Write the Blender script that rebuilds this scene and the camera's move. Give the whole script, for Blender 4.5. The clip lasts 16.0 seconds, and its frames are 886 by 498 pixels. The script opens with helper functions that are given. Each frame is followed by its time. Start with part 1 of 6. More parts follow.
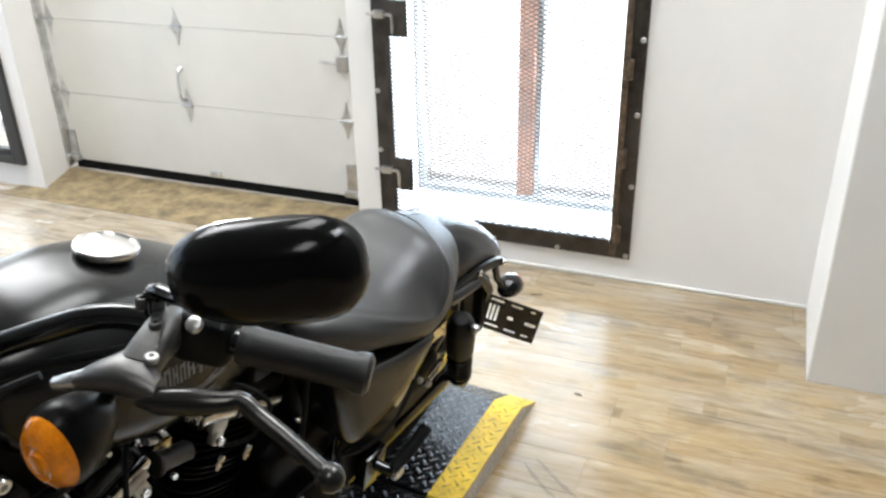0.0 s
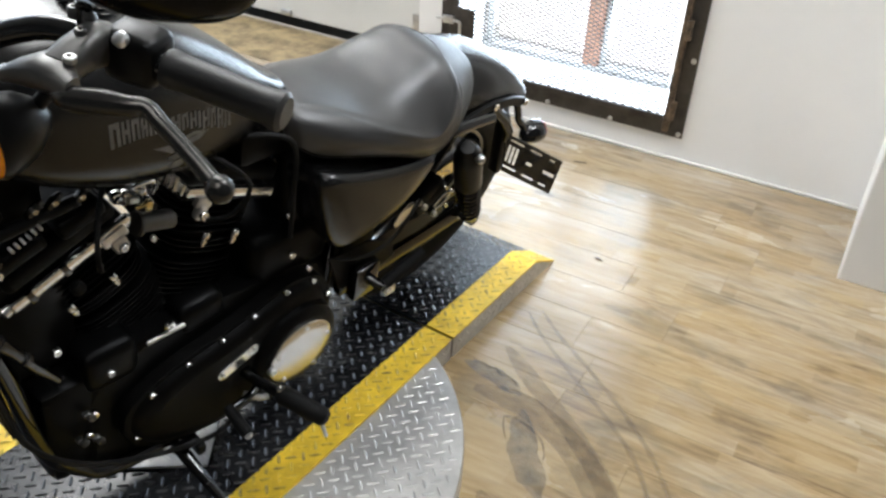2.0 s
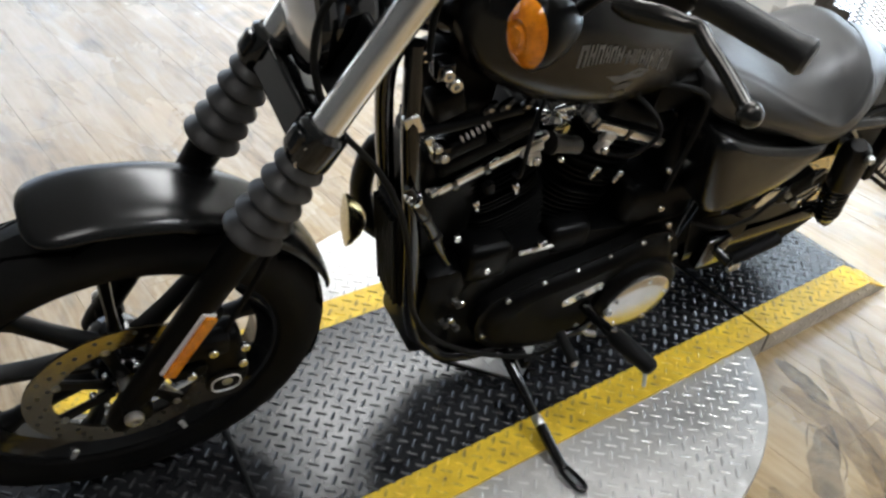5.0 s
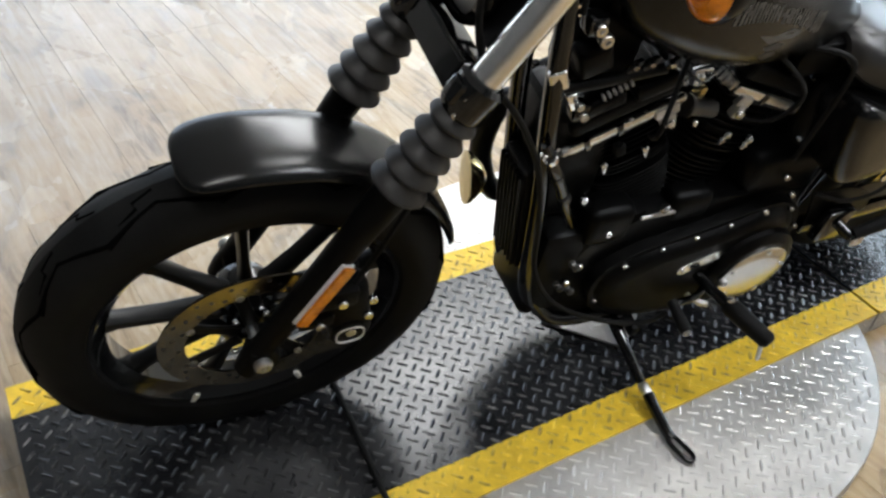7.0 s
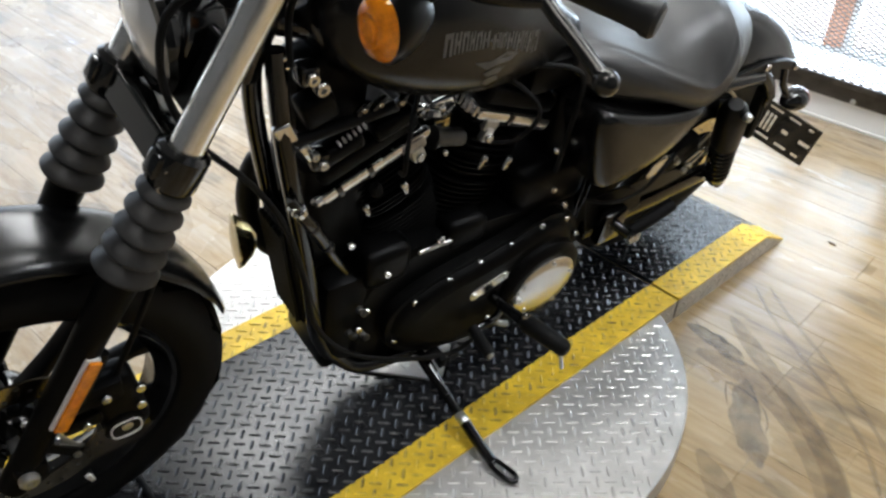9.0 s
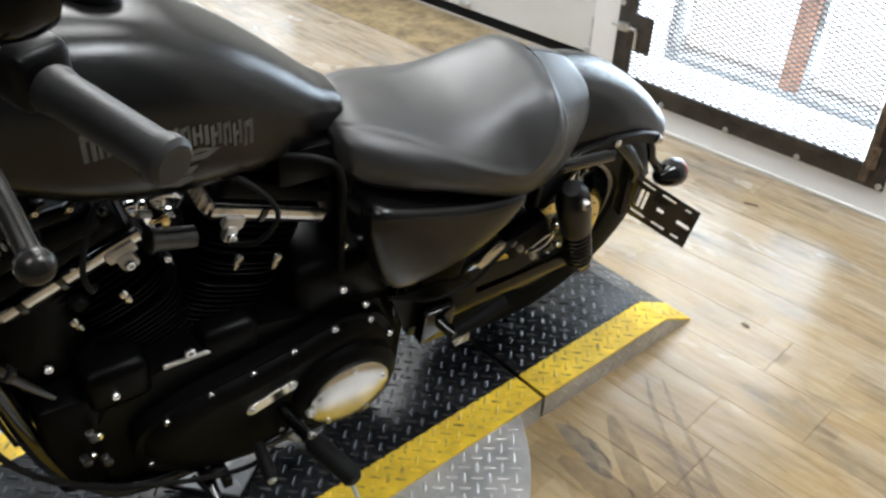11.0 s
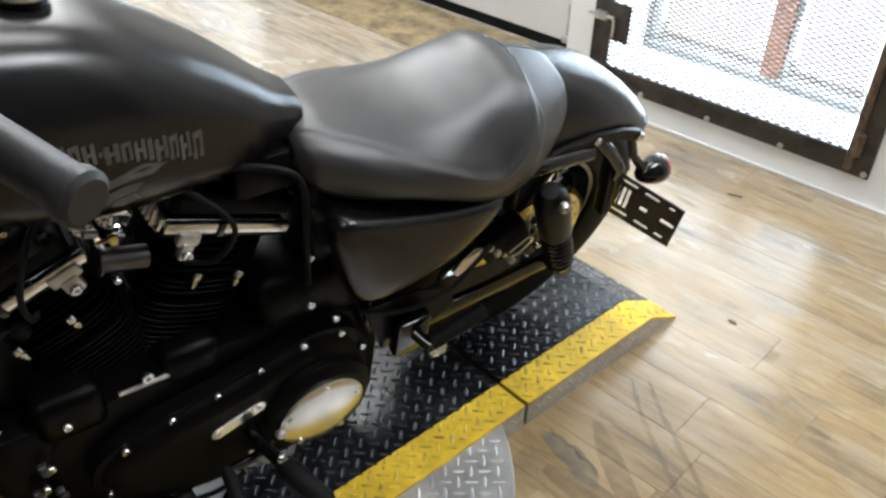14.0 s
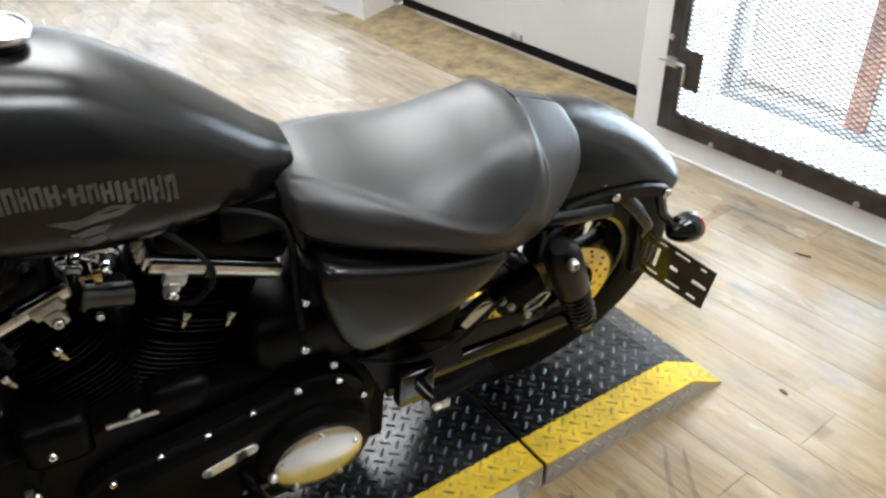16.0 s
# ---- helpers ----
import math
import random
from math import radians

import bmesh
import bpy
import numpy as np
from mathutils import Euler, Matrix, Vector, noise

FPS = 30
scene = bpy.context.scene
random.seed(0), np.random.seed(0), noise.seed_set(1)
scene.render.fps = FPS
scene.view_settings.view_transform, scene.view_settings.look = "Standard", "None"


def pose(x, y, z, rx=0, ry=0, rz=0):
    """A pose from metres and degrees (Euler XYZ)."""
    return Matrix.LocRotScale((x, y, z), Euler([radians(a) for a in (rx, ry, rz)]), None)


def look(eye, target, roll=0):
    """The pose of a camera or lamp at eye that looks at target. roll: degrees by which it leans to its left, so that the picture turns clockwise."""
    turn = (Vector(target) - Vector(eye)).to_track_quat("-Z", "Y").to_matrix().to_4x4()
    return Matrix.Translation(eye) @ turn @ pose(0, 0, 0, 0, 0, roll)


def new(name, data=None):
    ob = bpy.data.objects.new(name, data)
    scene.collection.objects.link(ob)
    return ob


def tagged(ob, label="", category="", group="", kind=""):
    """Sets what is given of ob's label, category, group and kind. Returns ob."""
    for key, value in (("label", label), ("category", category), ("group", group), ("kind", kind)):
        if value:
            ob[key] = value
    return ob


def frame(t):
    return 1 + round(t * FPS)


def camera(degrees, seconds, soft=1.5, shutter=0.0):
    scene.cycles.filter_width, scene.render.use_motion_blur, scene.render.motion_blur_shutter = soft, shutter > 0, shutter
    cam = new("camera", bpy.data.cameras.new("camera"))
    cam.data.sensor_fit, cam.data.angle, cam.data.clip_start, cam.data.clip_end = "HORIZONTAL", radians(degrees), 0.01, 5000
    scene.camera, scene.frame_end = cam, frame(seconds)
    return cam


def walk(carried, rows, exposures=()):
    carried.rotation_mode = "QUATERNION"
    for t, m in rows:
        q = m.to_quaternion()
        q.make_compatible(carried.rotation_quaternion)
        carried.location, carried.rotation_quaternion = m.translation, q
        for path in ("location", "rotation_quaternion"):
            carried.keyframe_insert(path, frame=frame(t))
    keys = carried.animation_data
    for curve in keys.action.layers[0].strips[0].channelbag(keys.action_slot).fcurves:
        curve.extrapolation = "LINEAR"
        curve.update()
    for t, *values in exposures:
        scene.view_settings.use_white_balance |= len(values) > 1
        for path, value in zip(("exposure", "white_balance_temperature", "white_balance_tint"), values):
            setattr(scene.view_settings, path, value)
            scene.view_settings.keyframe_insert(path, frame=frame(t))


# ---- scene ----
cam = camera(56.0, 16.0, soft=2.65)
PATH = [
    (0, (0.563, -1.447, 1.532), (-0.11, 0.216, 0.649), -1.3),
    (0.5, (0.633, -1.485, 1.535), (-0.083, 0.14, 0.615), -0.6),
    (1, (0.709, -1.449, 1.496), (-0.067, 0.091, 0.482), 1.2),
    (1.5, (0.735, -1.436, 1.444), (-0.065, 0.039, 0.357), 1.9),
    (2, (0.742, -1.44, 1.426), (-0.05, 0.018, 0.31), 2.8),
    (2.5, (0.733, -1.463, 1.418), (-0.095, -0.028, 0.298), 3.2),
    (3, (0.722, -1.498, 1.419), (-0.16, -0.097, 0.297), 3.8),
    (3.5, (0.701, -1.537, 1.417), (-0.254, -0.192, 0.287), 4.9),
    (4, (0.677, -1.582, 1.411), (-0.366, -0.322, 0.259), 5.3),
    (4.5, (0.646, -1.631, 1.409), (-0.492, -0.473, 0.24), 5.7),
    (5, (0.624, -1.673, 1.399), (-0.568, -0.6, 0.205), 6.1),
    (5.2, (0.615, -1.684, 1.399), (-0.594, -0.639, 0.197), 6.2),
    (7.3, (0.545, -1.774, 1.368), (-0.674, -0.824, 0.099), 5.9),
    (7.5, (0.556, -1.755, 1.369), (-0.653, -0.785, 0.105), 5.6),
    (8, (0.593, -1.727, 1.378), (-0.61, -0.66, 0.188), 4.7),
    (8.5, (0.603, -1.696, 1.38), (-0.549, -0.558, 0.206), 4.2),
    (9, (0.642, -1.622, 1.381), (-0.434, -0.412, 0.207), 2.4),
    (9.5, (0.703, -1.487, 1.375), (-0.389, -0.276, 0.217), 2.5),
    (10, (0.761, -1.356, 1.375), (-0.349, -0.143, 0.237), 2.0),
    (10.2, (0.775, -1.290, 1.383), (-0.345, -0.096, 0.242), 1.6),
    (12.3, (0.713, -1.026, 1.369), (-0.445, 0.129, 0.218), 2.1),
    (12.5, (0.715, -1.029, 1.369), (-0.439, 0.125, 0.212), 2.1),
    (13, (0.716, -1.035, 1.369), (-0.426, 0.127, 0.21), 1.9),
    (13.5, (0.716, -1.035, 1.369), (-0.425, 0.134, 0.214), 1.9),
    (14, (0.709, -1.035, 1.362), (-0.396, 0.153, 0.192), 1.3),
    (14.5, (0.705, -1.042, 1.361), (-0.39, 0.141, 0.177), 1.0),
    (15, (0.701, -1.041, 1.352), (-0.39, 0.128, 0.151), 0.3),
    (15.5, (0.712, -0.992, 1.354), (-0.432, 0.144, 0.17), -2.2),
    (15.8, (0.754, -0.939, 1.358), (-0.497, 0.132, 0.225), -1.8),
    (16, (0.784, -0.892, 1.364), (-0.519, 0.153, 0.263), -0.4),
]
walk(cam, [(t, look(eye, target, roll)) for t, eye, target, roll in PATH], [(0, 0.66), (1.5, 0.60), (4.3, 0.54), (7.5, 0.62), (10, 0.49), (12.5, 0.55), (16, 0.54)])

# ---- world and light ----
world = bpy.data.worlds.new("World")
scene.world = world
world.use_nodes = True
wn = world.node_tree.nodes
sky = wn.new("ShaderNodeTexSky")
sky.sky_type, sky.sun_disc = "NISHITA", False
sky.sun_elevation, sky.sun_rotation = radians(40), radians(20)
world.node_tree.links.new(sky.outputs[0], wn["Background"].inputs[0])
wn["Background"].inputs[1].default_value = 0.15


def area(name, m, sx, sy, watts, color=(1, 1, 1)):
    d = bpy.data.lights.new(name, "AREA")
    d.shape, d.size, d.size_y, d.energy, d.color = "RECTANGLE", sx, sy, watts, color
    o = new(name, d)
    o.matrix_basis = m
    return o


# daylight through the gate opening and the window beside the door
area("gate_daylight", look((-0.35, 1.86, 0.95), (-0.35, 0.0, 0.7)), 1.0, 1.6, 44, (0.66, 0.83, 1.0))
area("window_daylight", look((-3.7, 1.56, 1.5), (-3.7, 0.0, 0.9)), 1.6, 2.6, 16, (0.78, 0.90, 1.0))
# west daylight is added: its shop window is unseen, set by the highlights
area("added_west_daylight", look((-4.66, -0.6, 1.85), (0.0, -0.6, 0.9)), 3.8, 2.7, 44, (0.78, 0.87, 1.0))
# panel added out of view to put a highlight on the tank
area("highlight_panel_glow", look((-2.1, 1.62, 2.80), (-1.2, -0.4, 0.9)), 1.6, 0.6, 22, (0.87, 0.95, 1.0))
# ceiling lamps added out of view, placed for highlights and fill light
LAMPS = [(-0.30, 0.30, 10), (-1.75, 0.80, 15), (-2.40, 0.80, 18), (-3.05, 0.80, 10), (1.25, 0.45, 38), (0.9, -2.2, 6)]
for lx, ly, watts in LAMPS:
    area("added_panel_light", pose(lx, ly, 3.32), 0.6, 1.2, watts, (0.85, 0.92, 1.0))

# ---- materials ----


def material(name, color, rough=0.5, metal=0.0, vary=0.0, scale=8.0, bump=0.0, bscale=60.0, coat=0.0, dark=None, rvary=0.0, spec=0.5):
    """A surface with grain at two scales: colour drifts, gloss varies and the relief is fine."""
    m = bpy.data.materials.new(name)
    m.use_nodes = True
    nt, b = m.node_tree, m.node_tree.nodes["Principled BSDF"]
    b.inputs["Base Color"].default_value = (*color, 1)
    b.inputs["Roughness"].default_value = rough
    b.inputs["Metallic"].default_value = metal
    b.inputs["Coat Weight"].default_value = coat
    b.inputs["Specular IOR Level"].default_value = spec
    co = nt.nodes.new("ShaderNodeTexCoord")
    if vary or dark or rvary:
        n = nt.nodes.new("ShaderNodeTexNoise")
        n.inputs["Scale"].default_value, n.inputs["Detail"].default_value, n.inputs["Roughness"].default_value = scale, 8, 0.65
        nt.links.new(co.outputs["Object"], n.inputs["Vector"])
        r = nt.nodes.new("ShaderNodeValToRGB")
        d = dark or tuple(c * (1 - vary) for c in color)
        e = tuple(min(1, c * (1 + vary * 0.5)) for c in color)
        r.color_ramp.elements[0].position, r.color_ramp.elements[1].position = 0.35, 0.65
        r.color_ramp.elements[0].color, r.color_ramp.elements[1].color = (*d, 1), (*e, 1)
        nt.links.new(n.outputs["Fac"], r.inputs["Fac"])
        nt.links.new(r.outputs["Color"], b.inputs["Base Color"])
        mr = nt.nodes.new("ShaderNodeMapRange")
        rv = rvary or vary * 0.2
        mr.inputs["To Min"].default_value, mr.inputs["To Max"].default_value = max(0.02, rough - rv), min(1, rough + rv)
        nt.links.new(n.outputs["Fac"], mr.inputs["Value"])
        nt.links.new(mr.outputs["Result"], b.inputs["Roughness"])
    if bump:
        n2 = nt.nodes.new("ShaderNodeTexNoise")
        n2.inputs["Scale"].default_value, n2.inputs["Detail"].default_value = bscale, 5
        nt.links.new(co.outputs["Object"], n2.inputs["Vector"])
        bp = nt.nodes.new("ShaderNodeBump")
        bp.inputs["Strength"].default_value, bp.inputs["Distance"].default_value = bump, 0.002
        nt.links.new(n2.outputs["Fac"], bp.inputs["Height"])
        nt.links.new(bp.outputs["Normal"], b.inputs["Normal"])
    return m


def glow(name, color, power):
    m = bpy.data.materials.new(name)
    m.use_nodes = True
    b = m.node_tree.nodes["Principled BSDF"]
    b.inputs["Base Color"].default_value = (*color, 1)
    b.inputs["Emission Color"].default_value = (*color, 1)
    b.inputs["Emission Strength"].default_value = power
    return m


DENIM = material("satin_black_paint", (0.0045, 0.0044, 0.0044), 0.235, 0.0, 0.15, 5, 0.05, 500, rvary=0.03, spec=0.40)
LEVERBLACK = material("worn_black_lever", (0.048, 0.046, 0.043), 0.25, 0.8, 0.2, 20)
ARMGLOSS = material("polished_dark_swingarm", (0.040, 0.0385, 0.035), 0.18, 1.0, 0.2, 14)
GLOSS = material("gloss_black_paint", (0.0032, 0.0032, 0.0032), 0.12, 0.0, 0.2, 12, coat=0.35, rvary=0.05, spec=0.35)
WRINKLE = material("wrinkle_black_coat", (0.0024, 0.0023, 0.0022), 0.42, 0.0, 0.25, 20, 0.30, 700, spec=0.08)
FINBLACK = material("engine_black_coat", (0.0020, 0.0020, 0.0020), 0.34, 0.0, 0.3, 18, 0.2, 500, spec=0.08)
VINYL = material("black_seat_vinyl", (0.020, 0.0196, 0.0196), 0.37, 0.0, 0.12, 6, 0.22, 520, rvary=0.03, spec=0.70)
RUBBER = material("black_rubber", (0.008, 0.008, 0.008), 0.62, 0.0, 0.3, 14, 0.2, 200, spec=0.12)
BOOT = material("grey_rubber_boot", (0.032, 0.031, 0.030), 0.50, 0.0, 0.25, 25, 0.15, 300, spec=0.50)
PLASTIC = material("black_plastic", (0.004, 0.004, 0.004), 0.33, 0.0, 0.2, 20, 0.05, 300, spec=0.16)
MIRRORSHELL = material("mirror_shell_black", (0.0025, 0.0025, 0.0025), 0.16, 0.0, 0.2, 20, spec=0.16, rvary=0.04)
GROOVE = material("tread_groove_black", (0.0015, 0.0015, 0.0015), 0.8, spec=0.02)
CHROME = material("chrome", (0.82, 0.82, 0.82), 0.07, 1.0, 0.05, 20)
GRIP = material("black_grip_rubber", (0.018, 0.0178, 0.0175), 0.46, 0.0, 0.25, 25, 0.15, 300, spec=0.45)
PERCHGREY = material("grey_cast_lever_bracket", (0.095, 0.093, 0.090), 0.36, 0.75, 0.25, 30, 0.08, 300)
FORKSTEEL = material("polished_fork_steel", (0.90, 0.89, 0.87), 0.24, 1.0, 0.05, 20)
ALLOY = material("machined_aluminium", (0.66, 0.645, 0.615), 0.24, 1.0, 0.05, 30, 0.03, 200)
BRUSHED = material("brushed_cap_metal", (0.70, 0.68, 0.65), 0.27, 1.0, 0.06, 40, 0.05, 300)
DULLALLOY = material("dull_cast_alloy", (0.58, 0.57, 0.55), 0.45, 0.85, 0.3, 30, 0.1, 200)
ZINC = material("zinc_plated_steel", (0.62, 0.62, 0.61), 0.35, 1.0, 0.25, 22, 0.1, 150)
# front disc steel, tinted with the yellow it reflects
STEEL = material("brushed_disc_steel", (0.33, 0.29, 0.21), 0.22, 1.0, 0.15, 30)
# brass; on rear disc and horn a yellow reflection put into the colour
GOLD = material("brass_and_yellow_reflection", (0.55, 0.45, 0.22), 0.25, 1.0, 0.15, 30)
BOLT = material("bolt_steel", (0.75, 0.74, 0.72), 0.18, 1.0)
AMBER = material("amber_lens", (1.0, 0.27, 0.004), 0.10, 0.0, 0.35, 55, coat=0.5)
RED = material("red_lens", (0.35, 0.01, 0.01), 0.12, coat=0.5)
GLASSY = material("clear_lens", (0.75, 0.75, 0.75), 0.05, 0.55)
DECAL = material("faded_grey_decal", (0.085, 0.082, 0.078), 0.5, 0.0, 0.35, 40)
WHITEWALL = material("white_wall_paint", (0.86, 0.85, 0.83), 0.6, 0.0, 0.03, 2.0, 0.08, 90)
TRIMWHITE = material("white_trim_paint", (0.80, 0.79, 0.77), 0.45, 0.0, 0.04, 5, 0.05, 120)
DOORSKIN = material("cream_door_skin", (0.72, 0.71, 0.67), 0.45, 0.0, 0.04, 3, 0.12, 240)
GATESTEEL = material("dark_raw_steel", (0.075, 0.068, 0.06), 0.45, 0.6, 0.4, 9, 0.15, 120, dark=(0.04, 0.034, 0.03))
RUSTY = material("rusty_steel", (0.16, 0.11, 0.07), 0.55, 0.5, 0.5, 30, 0.2, 150, dark=(0.05, 0.04, 0.03))
MESHSTEEL = material("expanded_steel", (0.12, 0.112, 0.105), 0.5, 0.5, 0.3, 40)
FRAMEDARK = material("dark_window_frame", (0.035, 0.035, 0.035), 0.45, 0.0, 0.2, 10)
CONCRETE = material("pale_concrete", (0.50, 0.49, 0.48), 0.85, 0.0, 0.25, 6, 0.3, 60)
BRICKPAINT = material("terracotta_brick", (0.50, 0.24, 0.15), 0.8, 0.0, 0.3, 12, 0.3, 80)
# tone of the unseen ceiling, lowered to limit bounce light
CEIL = material("grey_ceiling", (0.34, 0.34, 0.335), 0.8, 0.0, 0.04, 3)
BLACKPLATE = material("worn_black_tread_plate", (0.017, 0.017, 0.018), 0.24, 0.0, 0.5, 7.0, 0.12, 60, dark=(0.008, 0.008, 0.009), rvary=0.15, spec=0.42)
LUGWORN = material("worn_black_tread_lug", (0.040, 0.040, 0.041), 0.27, 0.4, 0.6, 7, dark=(0.018, 0.018, 0.019), rvary=0.1)
YELLOW = material("worn_yellow_paint", (0.78, 0.53, 0.032), 0.5, 0.0, 0.15, 16, 0.12, 120, dark=(0.56, 0.36, 0.025), spec=0.35)
YELLOWLUG = material("scuffed_yellow_lug", (0.74, 0.50, 0.030), 0.45, 0.0, 0.55, 28, 0.1, 120, dark=(0.16, 0.11, 0.02), spec=0.4)
SILVERPLATE = material("aluminium_tread_plate", (0.57, 0.555, 0.53), 0.42, 0.6, 0.18, 7, 0.08, 90, dark=(0.38, 0.37, 0.35), rvary=0.10)
SILVERLUG = material("aluminium_tread_lug", (0.58, 0.565, 0.54), 0.42, 0.55, 0.35, 9, dark=(0.39, 0.38, 0.365), rvary=0.08)
# tone of the unseen walls, set low so black parts reflect little
GREYWALL = material("dark_unseen_wall", (0.09, 0.09, 0.09), 0.6, 0.0, 0.1, 2.0, 0.08, 90)
OUTSIDE = glow("bright_overcast_outside", (1.0, 1.0, 1.0), 0.76)
# glow of the added lamp panels, none of them in view
TUBE = glow("added_panel_glow", (1.0, 0.96, 0.9), 5.0)


def wood_material():
    """Printed vinyl boards: short strips of differing tone, fine streaks along the grain, dark flecks, broad wear and
    painted light falloff.
    """
    m = bpy.data.materials.new("vinyl_wood_plank")
    m.use_nodes = True
    nt, b = m.node_tree, m.node_tree.nodes["Principled BSDF"]
    L, N = nt.links.new, nt.nodes.new

    def math_node(op, *ins):
        n = N("ShaderNodeMath")
        n.operation = op
        for k, v in enumerate(ins):
            if isinstance(v, (int, float)):
                n.inputs[k].default_value = v
            else:
                L(v, n.inputs[k])
        return n.outputs[0]

    def stretched(src, sx, sy, scale, detail, distort=0.0, rough=0.6):
        v, n = N("ShaderNodeVectorMath"), N("ShaderNodeTexNoise")
        v.operation = "MULTIPLY"
        v.inputs[1].default_value = (sx, sy, 1)
        L(src, v.inputs[0])
        L(v.outputs[0], n.inputs["Vector"])
        n.inputs["Scale"].default_value, n.inputs["Detail"].default_value, n.inputs["Distortion"].default_value, n.inputs["Roughness"].default_value = scale, detail, distort, rough
        return n.outputs["Fac"]

    co, info, geo = N("ShaderNodeTexCoord"), N("ShaderNodeObjectInfo"), N("ShaderNodeNewGeometry")
    shift = N("ShaderNodeVectorMath")
    shift.operation = "ADD"
    comb = N("ShaderNodeCombineXYZ")
    r37 = math_node("MULTIPLY", info.outputs["Random"], 37.0)
    for i in range(3):
        L(r37, comb.inputs[i])
    L(co.outputs["Object"], shift.inputs[0])
    L(comb.outputs[0], shift.inputs[1])
    own = shift.outputs[0]
    # strips within a board, each cut at its own places
    sep = N("ShaderNodeSeparateXYZ")
    L(co.outputs["Object"], sep.inputs[0])
    row = math_node("FLOOR", math_node("DIVIDE", math_node("ADD", sep.outputs[1], 0.076), 0.0507))
    stag = math_node("FRACT", math_node("MULTIPLY", math_node("ADD", row, r37), 0.618))
    cell = math_node("FLOOR", math_node("ADD", math_node("DIVIDE", sep.outputs[0], 0.33), stag))
    cc, wn_ = N("ShaderNodeCombineXYZ"), N("ShaderNodeTexWhiteNoise")
    L(cell, cc.inputs[0])
    L(row, cc.inputs[1])
    L(r37, cc.inputs[2])
    L(cc.outputs[0], wn_.inputs["Vector"])
    tone = math_node("MULTIPLY", math_node("SUBTRACT", wn_.outputs["Value"], 0.5), 0.085)
    tint = N("ShaderNodeSeparateXYZ")
    L(wn_.outputs["Color"], tint.inputs[0])
    hue = math_node("MULTIPLY", math_node("SUBTRACT", tint.outputs[1], 0.5), 0.35)
    fine = stretched(own, 3.0, 60.0, 1.0, 6, 0.3)
    mid = stretched(own, 2.2, 17.0, 1.9, 8, 1.0, 0.68)
    wide = stretched(geo.outputs["Position"], 1.3, 2.6, 1.0, 5, 0.8)
    fleck = stretched(own, 14.0, 60.0, 1.6, 3, 0.2)
    total = math_node("ADD", math_node("MULTIPLY", fine, 0.13), math_node("MULTIPLY", mid, 0.64))
    total = math_node("ADD", total, math_node("MULTIPLY", wide, 0.56))
    total = math_node("ADD", math_node("ADD", total, tone), -0.170)
    ramp = N("ShaderNodeValToRGB")
    els = ramp.color_ramp.elements
    els[0].position, els[0].color = 0.29, (0.165, 0.120, 0.074, 1)
    els[1].position, els[1].color = 0.74, (0.510, 0.434, 0.320, 1)
    e = els.new(0.43)
    e.color = (0.335, 0.250, 0.146, 1)
    e = els.new(0.56)
    e.color = (0.424, 0.338, 0.216, 1)
    L(total, ramp.inputs["Fac"])
    dark, mask = N("ShaderNodeMixRGB"), N("ShaderNodeMapRange")
    mask.inputs["From Min"].default_value, mask.inputs["From Max"].default_value = 0.68, 0.80
    mask.inputs["To Max"].default_value = 0.55
    L(fleck, mask.inputs["Value"])
    L(mask.outputs["Result"], dark.inputs[0])
    L(ramp.outputs["Color"], dark.inputs[1])
    dark.inputs[2].default_value = (0.12, 0.085, 0.05, 1)
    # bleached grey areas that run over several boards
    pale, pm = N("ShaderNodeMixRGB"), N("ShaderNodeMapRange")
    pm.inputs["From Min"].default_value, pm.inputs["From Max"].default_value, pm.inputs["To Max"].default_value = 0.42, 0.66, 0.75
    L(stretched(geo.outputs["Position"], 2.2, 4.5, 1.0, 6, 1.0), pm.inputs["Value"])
    # light falloff and wear painted in: gold near the turntable, paler and bluer away
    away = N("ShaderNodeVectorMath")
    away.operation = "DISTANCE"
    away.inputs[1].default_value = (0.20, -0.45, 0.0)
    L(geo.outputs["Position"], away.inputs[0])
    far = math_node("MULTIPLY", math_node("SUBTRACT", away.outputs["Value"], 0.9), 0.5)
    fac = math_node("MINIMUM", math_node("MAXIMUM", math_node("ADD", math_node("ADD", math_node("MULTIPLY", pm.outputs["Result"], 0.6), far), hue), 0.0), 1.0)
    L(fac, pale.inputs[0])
    # bluish tone for the pale patches and for the glare painted on far boards
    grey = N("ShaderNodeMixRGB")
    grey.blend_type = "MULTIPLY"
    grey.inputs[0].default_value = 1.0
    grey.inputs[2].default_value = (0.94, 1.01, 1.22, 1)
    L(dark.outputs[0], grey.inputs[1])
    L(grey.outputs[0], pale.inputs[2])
    # near tone: wear together with the dimmer light there, multiplied into the colour
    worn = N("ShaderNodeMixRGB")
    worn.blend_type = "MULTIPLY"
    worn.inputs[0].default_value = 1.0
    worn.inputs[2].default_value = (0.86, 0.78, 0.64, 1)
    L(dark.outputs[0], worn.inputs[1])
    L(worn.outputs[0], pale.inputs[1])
    # soft grey dirt rubbed into the boards
    dirt, dm = N("ShaderNodeMixRGB"), N("ShaderNodeMapRange")
    dirt.blend_type = "MULTIPLY"
    dm.inputs["From Min"].default_value, dm.inputs["From Max"].default_value, dm.inputs["To Max"].default_value = 0.50, 0.68, 0.85
    L(stretched(geo.outputs["Position"], 1.6, 3.4, 2.2, 7, 0.9, 0.62), dm.inputs["Value"])
    L(dm.outputs["Result"], dirt.inputs[0])
